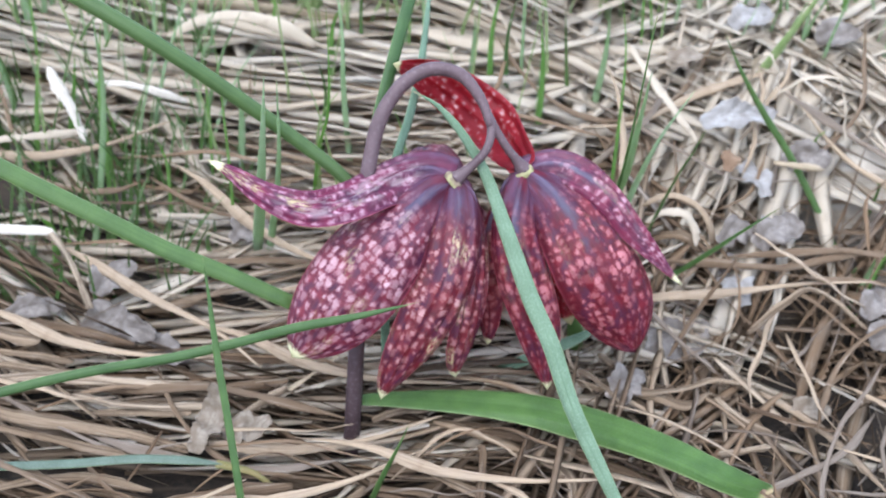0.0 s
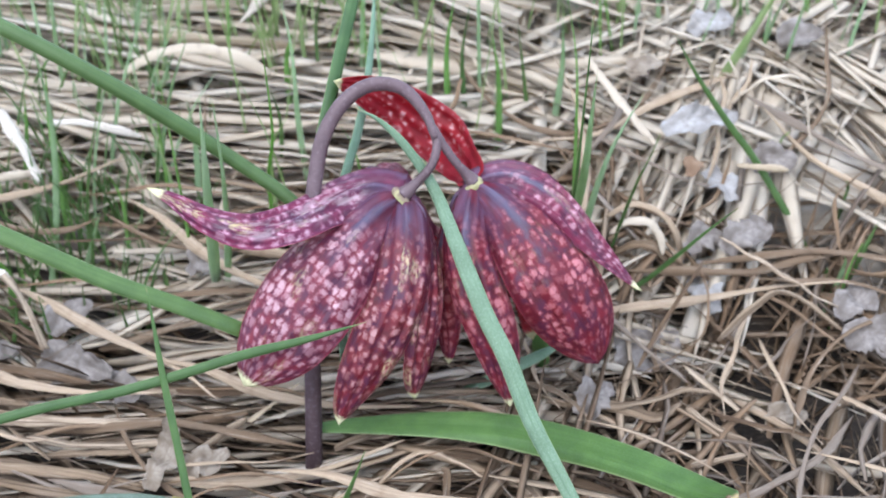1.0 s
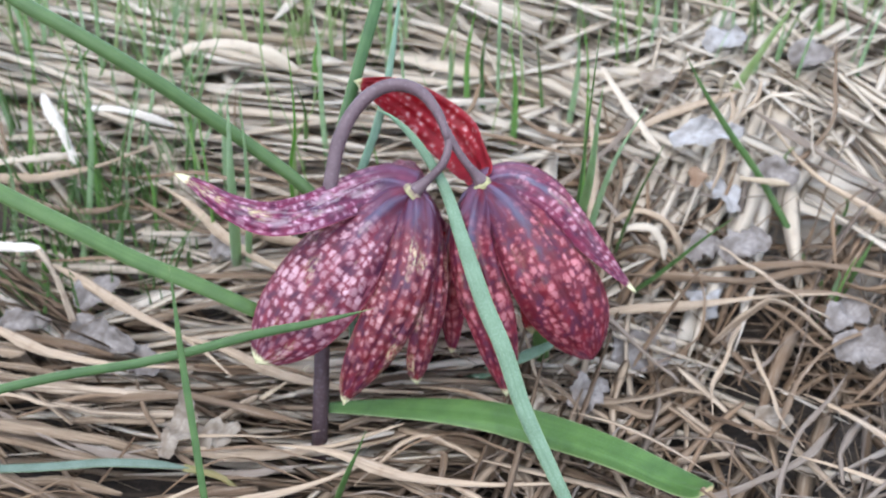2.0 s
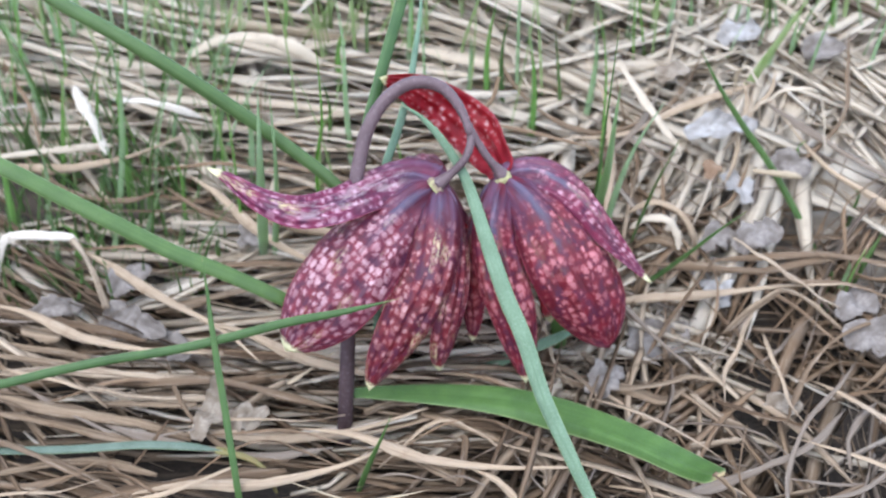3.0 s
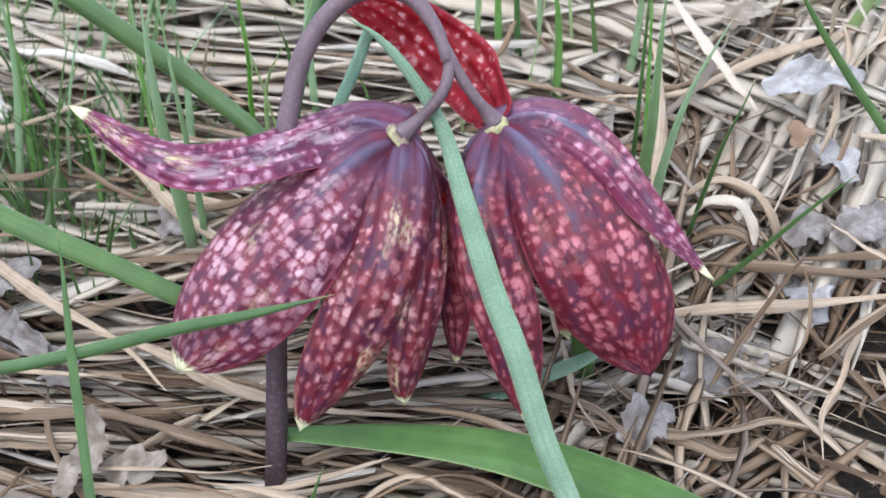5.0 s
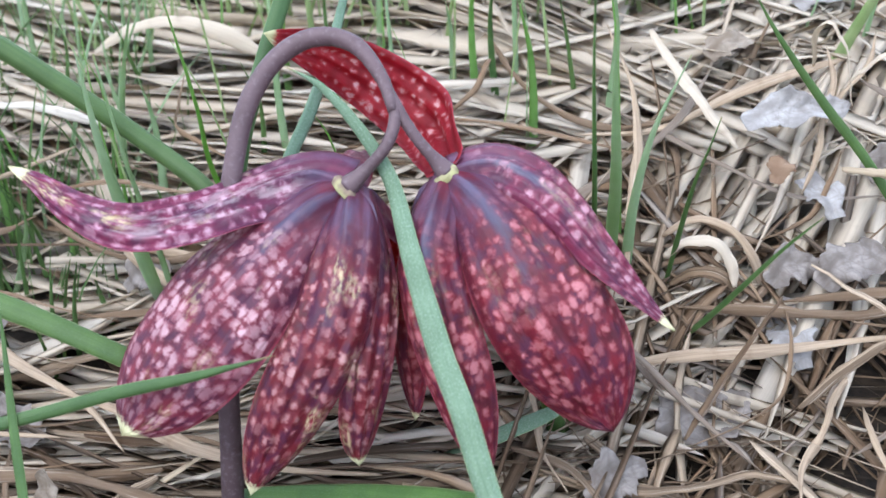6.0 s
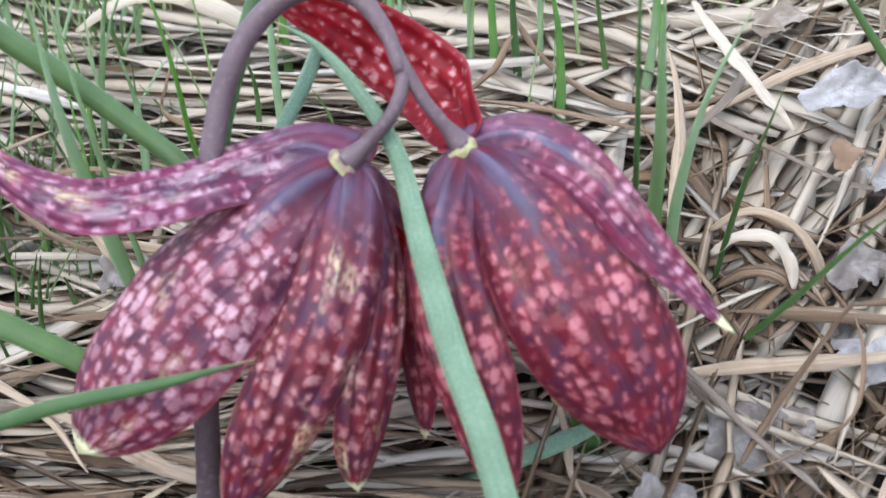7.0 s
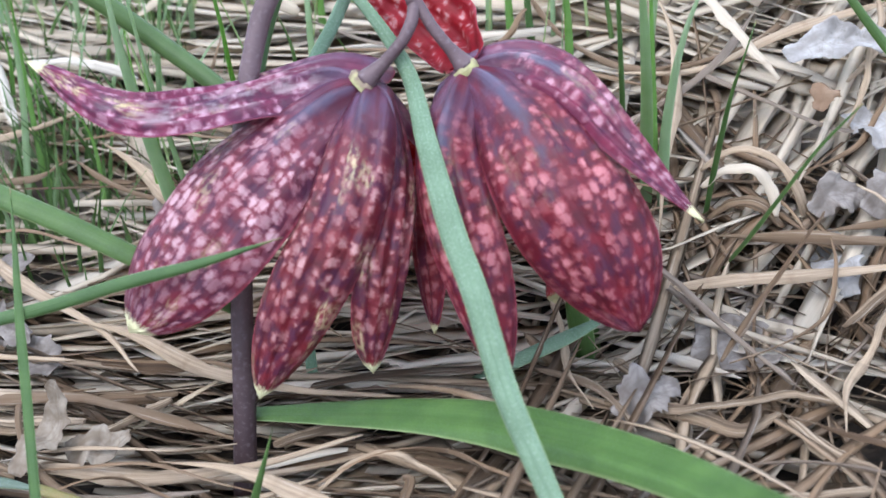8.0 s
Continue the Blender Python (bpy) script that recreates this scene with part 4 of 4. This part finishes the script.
blade("grass_blade", [(106.3, 30.3, 11.2), (101, 32.2, 20.6), (95.2, 34.6, 30.7), (88.6, 36, 41.1), (81.6, 35.4, 50.6), (74.8, 34, 60.8), (70.4, 33.6, 68.6)], 0.75, F + U_ * 0.5, GRASS_DARK, "long slanting green blade over the bank", 0.4, 0.3, 0.6)
blade("grass_blade", [(105.4, 25.8, 12.4), (107.2, 25.6, 18), (108.8, 25, 23.6), (111.5, 25.3, 31)], 0.8, F + L_ * 0.4, GRASS_DARK, "short fresh green blade beside grey leaves", 0.4, 0.3, 0.4)
blade("grass_blade", [(6, 1, 4), (6.4, 2.4, 36), (7.2, 6.2, 48), (8.6, 11.4, 53.6), (10.6, 17.4, 57.9), (12.5, 25.5, 64), (13.9, 36.7, 72.3), (14.5, 48, 80)], 0.95, F + R_ * 0.3, LEAF_GLAUCOUS, "pale upright blade behind the stem", 0.4, 0.35, 0.6)
blade("grass_blade", [(-21.6, 30, 15), (-21, 27, 21.9), (-19, 20, 33), (-15.1, 7, 55.2), (-12.7, 1, 73.3)], 1.15, F + R_ * 0.3 + U_ * 0.3, GRASS_SOFT, "soft pale green blade behind the purple flower", 0.4, 0.3, 0.3)
blade("grass_blade", [(-19.4, 30, 15), (-18.9, 27, 21.9), (-15.6, 18, 36.9), (-12.2, 7, 55.2), (-10.9, 2, 71.8)], 0.9, F - R_ * 0.3 + U_ * 0.3, GRASS_PALE, "fresh green blade behind the purple flower", 0.4, 0.3, 0.2)
blade("grass_blade", [(48.2, 30, 15), (48.5, 22, 26), (48.8, 14, 41.7), (49, 9, 51.7), (49.2, 3, 68.3), (49.8, 0, 83.9)], 0.5, F + R_ * 0.5, GRASS_DARK, "tall dark green blade behind the red flower", 0.5, 0.3, 0.2)
blade("grass_blade", [(50.6, 36, 18), (51.1, 28, 33), (51.7, 19, 46.8), (51.7, 12, 61.1), (51.9, 8, 71.8)], 1.0, F - R_ * 0.2 + U_ * 0.3, GRASS_PALE, "broad fresh green blade behind the red flower", 0.4, 0.3, 0.3)
blade("grass_blade", [(53.0, 36, 18), (53.5, 28, 30.5), (54.3, 22, 41.4), (56.7, 17, 54), (61.1, 14, 65.1)], 0.9, F + R_ * 0.2, GRASS_SOFT, "grey-green blade leaning away from the red flower", 0.4, 0.3, 0.2)
blade("grass_blade", [(84, 80, 26), (85.8, 74, 34), (88.3, 68, 43.2), (92.8, 64, 55.4), (100, 60, 72.6)], 1.1, F + U_ * 0.5, GRASS_STRAW, "broad yellowing blade slanting over the bank", 0.4, 0.3, 0.4)
blade("grass_blade", [(-11, 44, 26), (-9, 33, 36), (-6.7, 22, 49.3), (-3.9, 14, 60.4), (-2.8, 8, 73.2), (-2.5, 4, 83.2)], 0.45, F + R_ * 0.4, GRASS_FRESH, "thin fresh green blade behind the arched stem", 0.4, 0.3, 0.2)
UPRIGHT = [(-57, 40, 29, -50, 36, 73), (-55, 44, 31, -50, 40, 67), (-10, 53, 36, -9, 49, 56), (-27, 48, 33, -25, 44, 56), (28, 64, 42, 30, 60, 70), (32, 63, 41, 33, 59, 68), (50, 60, 40, 52, 56, 66), (38, 55, 37, 37, 51, 65), (46, 63, 41, 43, 59, 64), (93, 71, 45, 98, 67, 65), (-72, 48, 33, -65, 44, 58), (-63, 19, 17, -58, 15, 29), (-51, 33, 25, -42, 29, 39), (-41, 38, 28, -41, 34, 46), (-53, 68, 44, -48, 64, 64), (-44, 84, 50, -40, 80, 66), (-8, 71, 45, -5, 67, 62), (99, 86, 51, 96, 82, 67), (79, 86, 51, 77, 82, 66), (114, 86, 51, 111, 82, 66), (44, 10, 13, 41, 6, 23), (-73, 38, 28, -69, 34, 46), (-66, 53, 36, -59, 49, 57), (-2, 80, 49, 1, 76, 67), (23, 66, 43, 24, 62, 62), (102, 48, 33, 98, 44, 43), (108, 38, 28, 107, 34, 36), (101, 20, 18, 102, 16, 29), (102, 18, 17, 104, 14, 33), (99, 21, 18, 99, 17, 26), (-57, 30, 23, -56, 26, 32), (-63, 27, 22, -63, 23, 33), (-54, 32, 24, -50, 28, 33), (-68, 29, 23, -67, 25, 34), (-60, 29, 23, -58, 25, 29), (-30, 26, 21, -29, 22, 30), (43, 12, 14, 44, 8, 24)]
for i, (x, y, z, tx, ty, tz) in enumerate(UPRIGHT):
    mid = ((x + tx) / 2 + random.uniform(-2.5, 2.5), (y + ty) / 2 + 2, (z + tz) / 2)
    blade("grass_blade", [(x, y, z - 6), mid, (tx, ty, tz)], random.uniform(0.5, 0.95), F + R_ * random.uniform(-0.8, 0.8), (GRASS_PALE, GRASS_FRESH, GRASS_DARK)[i % 3],
          ("pale green grass blade standing in the straw", "fresh green grass blade standing in the straw", "dark green grass blade standing in the straw")[i % 3], 0.35, 0.25, 0.05, n=16)

# young grass coming up through the thatch further back
rg = random.Random(5)
SPROUTS = []
for i in range(9):
    h, lean, bow = rg.uniform(34, 66), rg.uniform(-7, 7), rg.uniform(-4, 4)
    me = sheet("grass_blade", [(0, 0, -2), (lean * 0.2 + bow * 0.4, 1, h * 0.4), (lean * 0.6 + bow * 0.5, 2, h * 0.75), (lean * 1.3, rg.uniform(-6, 8), h)],
               blade_width(rg.uniform(0.35, 0.8), 0.8, 0.05), F + R_ * rg.uniform(-0.9, 0.9), [(GRASS_PALE, GRASS_FRESH, GRASS_STRAW)[i % 3]], 0.35, 0.25, 12, 4)
    SPROUTS.append((me, ("slender pale green grass blade in the thatch", "slender fresh green grass blade in the thatch", "slender yellowing grass blade in the thatch")[i % 3]))
for i in range(115):
    y = 0.03 + 0.10 * rg.random()
    x = rg.uniform(-0.10 - 0.5 * y, 0.09 + 0.5 * y)
    if x > 0.055 and y < 0.07:
        continue
    me, label = SPROUTS[rg.randrange(9)]
    ob = tagged(new("grass_blade", me), label, "grass", "young grass")
    ob.matrix_world = pose(x, y, rise(x, y), rg.uniform(-8, 8), rg.uniform(-7, 9), rg.uniform(-50, 50)) @ Matrix.Scale(rg.uniform(0.6, 1.15), 4)


# ---- single straws that stand out from the thatch ----
def straw(pts, w, material, label, face=(0, -0.5, 1), cup=0.5, twist=0.0):
    ob = new("dry_straw", sheet("dry_straw", pts, lambda u: w * (1 - 0.6 * abs(2 * u - 1) ** 6) * (1 + 0.18 * math.sin(8 * u + 9 * w)), Vector(face), [material], cup, 0.2, 26, 6, twist=twist or 0.9 * math.sin(9 * w), ragged=0.22, crumple=0.6, seed=len(label)))
    return tagged(ob, label, "straw", "dry straws")


hook = straw([(-86, 25, 9), (-83.2, 24.0, 15.5), (-80.1, 24.0, 20.7), (-77.2, 23.0, 27.2), (-73.8, 22.0, 30.4), (-67.7, 21.5, 31.1), (-61, 21.0, 31.0), (-59.4, 20.4, 30)], 1.25, STRAW_PALE, "bleached white blade bent into a sharp hook", (0, -0.8, 0.7), cup=0.25, twist=0.01)
# same blade past the bend, with darker straw colour painting its shadowed side
link("bent_end", sheet("bent_end", [(-60.2, 20.8, 30.9), (-58.2, 19.4, 28.9), (-54.7, 15.0, 26.2), (-51.2, 10.0, 20.2)], lambda u: 0.95 + 0.1 * math.sin(7 * u), (R_ * 0.9 + F * 0.5, R_ * 0.9 + F * 0.6), [STRAW_CULM], 0.3, 0.2, 24, 6, ragged=0.12, seed=2), hook, "end below the bend, its shade put into a tan colour")
straw([(-67.4, 55.6, 51.2), (-64.5, 51.8, 47.6), (-61, 48.1, 43.9), (-58.2, 44.8, 38.9)], 1.29, STRAW_PALE, "short white dead blade on the thatch")
straw([(-58.8, 55.6, 48), (-50.5, 54, 48), (-43.1, 52.8, 46.5), (-38.2, 54.1, 44)], 0.88, STRAW_PALE, "white dead blade lying on brown straw")
straw([(-84.9, 45.7, 37.8), (-75.3, 43.8, 39.9), (-65.7, 44, 40.8), (-57.7, 47.1, 40.2)], 0.82, STRAW_LIGHT, "pale dead blade lying on brown straw")
straw([(-45.2, 71.7, 52.5), (-36.8, 70.6, 56.8), (-27.7, 69.7, 58.1), (-18.9, 68.4, 55.9), (-11.6, 69.1, 51.4)], 1.50, STRAW_LIGHT, "broad pale blade arched over the thatch")
straw([(58.2, 62.2, 54.6), (62.9, 52.9, 49.7), (66.8, 45.6, 45.7), (70.6, 41.2, 41.6)], 1.09, STRAW_LIGHT, "pale straight straw leaning on the bank")
straw([(-17.3, -7.3, 9.9), (-11.8, -4.4, 12.2), (-6.8, -0.8, 14.1), (-2.8, 2.2, 15.2)], 0.61, STRAW_GOLD, "pale straw lying beside the flower stem")
straw([(84.7, 34.1, 40.7), (89.8, 33.5, 40.4), (95.3, 33.8, 39)], 0.95, STRAW_GOLD, "thick golden straw stub on the bank", cup=1.2)
straw([(83.5, 55.3, 49.4), (82.7, 49.3, 57.4), (84.6, 46.5, 59), (86.9, 47.4, 53.1), (88.5, 47.8, 45.4)], 0.48, STRAW_LIGHT, "thin pale straw bent into a loop")
straw([(87.5, 50.5, 46.8), (91.6, 47.4, 53.1), (97, 46.4, 54.2), (101.1, 46.5, 51), (102.4, 43, 41)], 0.54, STRAW_LIGHT, "thin pale straw arched into a bow")
straw([(59.2, 29.1, 29.1), (62.2, 28.4, 32), (66.1, 28, 32.3), (68.5, 27, 29.6), (69, 25.4, 25.8)], 1.1, STRAW_LIGHT, "curled pale straw on the bank")
straw([(58.8, 34.3, 30.2), (63.4, 32.8, 33.6), (68.8, 30.1, 32.9), (72, 28.3, 28.8), (73.9, 29.5, 22.8)], 0.75, STRAW, "curled tan straw on the bank")
straw([(59.6, 28.8, 24.6), (63, 27, 27.6), (66.8, 25.9, 27.6), (70.3, 26.6, 23.8)], 1.02, STRAW_CULM, "curled tan straw under paler curls")
straw([(2.2, -13.3, 6.3), (10.4, -12, 8.9), (20.6, -11.9, 9.7), (31.8, -13.5, 7.8)], 0.88, STRAW_CULM, "tan straw lying at the foot of the stem")
straw([(7.7, -22.6, 6.6), (18.5, -15.7, 12.3), (26.4, -18.4, 11.9), (34.2, -22.1, 7.5)], 0.41, STRAW, "thin tan straw bowed over the litter")
straw([(39.9, -1.2, 12.4), (49.9, -5.2, 12.8), (59.9, -6.7, 14), (68.1, -2.7, 13.5), (74.7, -2.4, 12)], 0.68, STRAW_CULM, "tan straw curving past the broad leaf")
straw([(71.3, -7.7, 12.2), (79.4, -12.3, 12), (88.1, -14.1, 10.9), (95.6, -14.8, 7.6)], 0.54, STRAW_CULM, "long thin tan straw on the litter")
straw([(75.3, 4.1, 19.1), (83.2, 8.3, 24), (90.7, 12.1, 24.1), (102, 8.5, 16.1)], 0.68, STRAW_CULM, "tan straw bowed over dark litter")
straw([(78.7, 20.8, 31.7), (87, 16.5, 27.9), (95.6, 13, 22.9), (107.4, 11, 15.6)], 0.54, STRAW_CULM, "long pale straw slanting down the bank")
straw([(60.4, 2.2, 15.2), (66, 7.4, 22), (71.4, 11.2, 28.5), (73.7, 13.2, 31.1)], 0.54, STRAW_CULM, "pale straw leaning up the bank")
straw([(-64.6, -10.9, 4.3), (-55.7, -18.9, 4.6), (-48.9, -24.9, 4.8)], 0.34, STRAW_PALE, "thin white straw lying across the thatch")
# broad ribbed culms lying combed on the mat; places in millimetres, half width, height over the soil
for pts, w, lift, label in (
        ([(-75, 11), (-64, 9), (-53, 7), (-42, 4)], 1.05, 10, "long tan ribbed straw lying flat"),
        ([(-74, 5), (-65, 3), (-53, 1)], 0.86, 9, "tan ribbed straw in the combed mat"),
        ([(-69, 7), (-60, 5)], 1.73, 10, "short broad straw stub with ribs"),
        ([(-73, 1), (-58, -2), (-42, -4)], 1.03, 10, "tan ribbed straw in the combed mat"),
        ([(-70, -5), (-57, -4), (-40, -5), (-23, -5)], 1.17, 11, "long straight ribbed straw lying flat"),
        ([(-51, -8), (-39, -10), (-23, -9)], 0.78, 11, "brown ribbed straw in the combed mat"),
        ([(-68, -11), (-54, -14), (-40, -16), (-28, -19)], 1.28, 11, "broad speckled straw lying flat"),
        ([(-67, -14), (-57, -16), (-43, -19), (-35, -20)], 0.89, 10, "brown ribbed straw in the combed mat"),
        ([(-47, -11), (-29, -10)], 0.82, 10, "tan ribbed straw in the combed mat"),
        ([(-47, -37), (-38, -33), (-24, -29), (-9, -26)], 1.55, 11, "broad pale straw slanting over the mat"),
        ([(-62, -29), (-53, -26), (-44, -25), (-33, -27)], 0.94, 10, "curved brown straw under a green blade"),
        ([(-54, -7), (-45, -14)], 0.48, 12, "thin straw crossing broader straws"),
        ([(-37, -27), (-33, -16)], 0.38, 12, "thin pale straw crossing broader straws"),
        ([(-21, -12), (-12, -5)], 0.92, 11, "pale straw slanting towards the stem"),
        ([(-42, 12), (-31, 14)], 1.06, 9, "short brown straw beside grey leaves"),
        ([(-26, 3), (-13, 2)], 1.01, 9, "tan straw lying behind the stem"),
        ([(-27, -5), (-12, -3)], 1.0, 10, "brown straw lying beside the stem"),
        ([(4, -11), (10, -9), (16, -9)], 0.9, 9, "pale straw arched under the broad leaf"),
        ([(46, -5), (56, -6), (62, -8), (67, -5)], 1.14, 9, "bent grey-brown straw behind the broad leaf"),
        ([(53, -21), (55, -27), (57, -34)], 0.52, 11, "thin straw slanting under the broad leaf"),
        ([(23, -19), (24, -20), (23, -31)], 0.84, 10, "pale straw pointing out of the mat"),
        ([(11, -21), (18, -26), (24, -30)], 0.87, 10, "tan straw under the broad leaf"),
        ([(37, -22), (39, -26), (39, -30)], 1.31, 9, "broad broken straw under the broad leaf"),
        ([(21, -13), (33, -16), (45, -21), (54, -25)], 0.88, 8, "long brown straw under the broad leaf"),
        ([(28, -27), (34, -22)], 0.96, 9, "short tan straw stub in the litter"),
        ([(68, -6), (72, -11), (77, -14)], 1.12, 9, "broad straw bent over dark litter"),
        ([(47, 3), (51, 0), (55, -3)], 0.88, 8, "short brown straw below the red flower"),
        ([(66, -19), (76, -17)], 0.73, 9, "tan straw beside the leaf tip"),
        ([(37, -1), (44, -3), (48, -7), (50, -11)], 0.56, 10, "thin curved straw below the red flower")):
    straw([(x, y, rise(x * 0.001, y * 0.001) * 1000 + lift) for x, y in pts], w, STRAW_CULM, label, (0, -0.6, 1), cup=0.8, twist=0.01)
# loose straws scattered over the mat, ten shapes laid many times
rs = random.Random(21)
LOOSE = []
for i in range(10):
    ln, sag = rs.uniform(22, 60), rs.uniform(-4, 4)
    kink = rs.uniform(-9, 9) if i % 3 == 0 else 0
    pts = [(-ln / 2, kink, -1), (-ln / 4, kink * 0.3 + sag * 0.4, rs.uniform(0, 2)), (0, sag, rs.uniform(0.5, 3)), (ln / 4, sag * 0.5, rs.uniform(0, 2)), (ln / 2, rs.uniform(-4, 4), rs.uniform(-1, 4))]
    w = rs.uniform(0.35, 1.0)
    LOOSE.append((sheet("dry_straw", pts, lambda u, w=w: w * (1 - 0.9 * abs(2 * u - 1) ** 2.2) * (1 + 0.25 * math.sin(9 * u + 20 * w)), (0.2, -0.3, 1), [(STRAW, STRAW_GREY, STRAW_DULL, STRAW_BROWN)[i % 4]], 0.5, 0.18, 20, 4, ragged=0.45, twist=rs.uniform(-3, 3), seed=i),
                  ("tan dry straw lying loose on the thatch", "grey dry straw lying loose on the thatch", "dull dry straw lying loose on the thatch", "brown dry straw lying loose on the thatch")[i % 4]))
for i in range(120):
    x, y = rs.uniform(-0.1, 0.13), rs.uniform(-0.05, 0.06)
    me, label = LOOSE[rs.randrange(10)]
    ob = tagged(new("dry_straw", me), label, "straw", "loose straws")
    slope = math.degrees(math.atan2(rise(x, y + 0.01) - rise(x, y - 0.01), 0.02))
    turn = rs.uniform(0, 360) if x > 0.03 or y > 0.05 else rs.gauss(-8, 14)
    ob.matrix_world = pose(x, y, rise(x, y) + rs.uniform(0.008, 0.012)) @ pose(0, 0, 0, slope, 0, 0) @ pose(0, 0, 0, rs.uniform(-20, 20), rs.uniform(-4, 4), turn)
blade("grass_blade", [(27.3, 1.8, 11.8), (35.7, 1.4, 16.5), (43, 2, 19.9), (47.7, 3.5, 22)], 1.3, U_ + F * 0.4, LEAF_GLAUCOUS, "bluish green blade lying under the flowers", 0.3, 0.3, 0.6)
blade("grass_blade", [(42.9, 6.6, 12.1), (42.6, 5.6, 18.1), (41.1, 4.4, 24)], 1.6, F + U_ * 0.2, GRASS_DARK, "short fresh green shoot under the flowers", 0.4, 0.3, 0.5)


# ---- dead leaves ----
def dead_leaf(at, size, heading, material, label, seed, tip_up=3.0, width=0.45, curl=0.5):
    """A dry crumpled leaf lying on the thatch; at: its middle in millimetres."""
    c, d = Vector(at), Vector((math.cos(heading), math.sin(heading), 0))
    pts = [c - d * size * 0.5 + Vector((0, 0, -1.5)), c - d * size * 0.2 + Vector((0, 0, 1.2)), c + d * size * 0.2 + Vector((0, 0, 0.8)), c + d * size * 0.5 + Vector((0, 0, tip_up - 1.5))]
    r = random.Random(seed)
    j1, j2, j3 = r.uniform(0, 6), r.uniform(0, 6), r.uniform(0.15, 0.3)
    shape = lambda u: size * width * (0.12 + 0.88 * math.sin(math.pi * min(u * 0.95 + 0.05, 1)) ** 0.6) * (1 - j3 * 0.5 + j3 * math.sin(u * 9 + j1) * math.sin(u * 4 + j2))
    ob = new("dead_leaf", sheet("dead_leaf", pts, shape, (U_ + F * 0.7), [material], curl * 0.6, 0.2, 40, 22, crumple=size * 0.10, ruffle=size * 0.06, ragged=0.32, fold=0.3, twist=r.uniform(-0.4, 0.4), seed=seed))
    return tagged(ob, label, "leaf", "dead leaves")


for at, size, heading, material, label, tip, wid in (
        ((80, 46, 45), 16, 0.1, LEAF_WHITE, "crumpled white dead leaf on the bank", 2, 0.2),
        ((83, 39, 34), 10, 1.9, LEAF_WHITE, "downy white dead leaf on the bank", 3, 0.3),
        ((76, 22, 20), 15, 1.8, LEAF_WHITE, "ragged pale dead leaf hanging on straw", 4, 0.26),
        ((78, 28, 27), 8, 0.4, LEAF_GREY, "grey dead leaf folded among straw", 1, 0.4),
        ((64, 9, 14), 14, 0.5, LEAF_GREY, "broad grey dead leaf under the bank", 3, 0.4),
        ((77, 36, 40), 5, 0.9, LEAF_RUST, "small rust brown leaf scrap", 1, 0.4),
        ((-25, -17, 13), 9, 1.2, LEAF_TAN, "curled tan dead leaf in the straw", 9, 0.3),
        ((-18, -15, 11), 8, 0.3, LEAF_TAN, "crumpled tan dead leaf in the straw", 4, 0.42),
        ((-46, 8, 17), 17, -0.3, LEAF_GREY, "grey dead leaf flattened in the thatch", 2, 0.24),
        ((-37, 4, 14), 11, -0.4, LEAF_GREY, "grey crumpled dead leaf in the thatch", 2, 0.3),
        ((-22, 26, 28), 8, 0.2, LEAF_GREY, "pale grey dead leaf behind the flower", 3, 0.45),
        ((-63, 12, 18), 12, 0.1, LEAF_GREY, "weathered pale leaf at the thatch edge", 2, 0.2),
        ((104, 13, 20), 9, 0.6, LEAF_GREY, "grey dead leaf beside fresh grass", 4, 0.42),
        ((107, 5, 17), 13, -0.3, LEAF_GREY, "torn pale dead leaf on the litter", 3, 0.3),
        ((86, -8, 10), 8, 0.3, LEAF_TAN, "dull tan dead leaf under straw", 2, 0.36),
        ((89, 79, 55), 10, 0.2, LEAF_WHITE, "pale dead leaf high on the bank", 3, 0.4),
        ((108, 73, 53), 10, -0.5, LEAF_GREY, "grey dead leaf high on the bank", 3, 0.4),
        ((-48, 17, 23), 10, 0.9, LEAF_GREY, "grey curled leaf in the thatch", 2, 0.4),
        ((52, -5, 14), 9, 0.8, LEAF_GREY, "grey leaf scrap under the flowers", 2, 0.4),
        ((86, 27, 28), 11, 0.5, LEAF_GREY, "grey dead leaf on the bank slope", 3, 0.4),
        ((72, 66, 50), 8, 0.3, LEAF_TAN, "small tan dead leaf on the bank", 2, 0.4),
        ((95, 42, 37), 9, -0.3, LEAF_GREY, "pale grey dead leaf among straw", 2, 0.4)):
    dead_leaf(at, size, heading, material, label, len(label) * 3 + int(at[0]), tip, wid, 0.25)
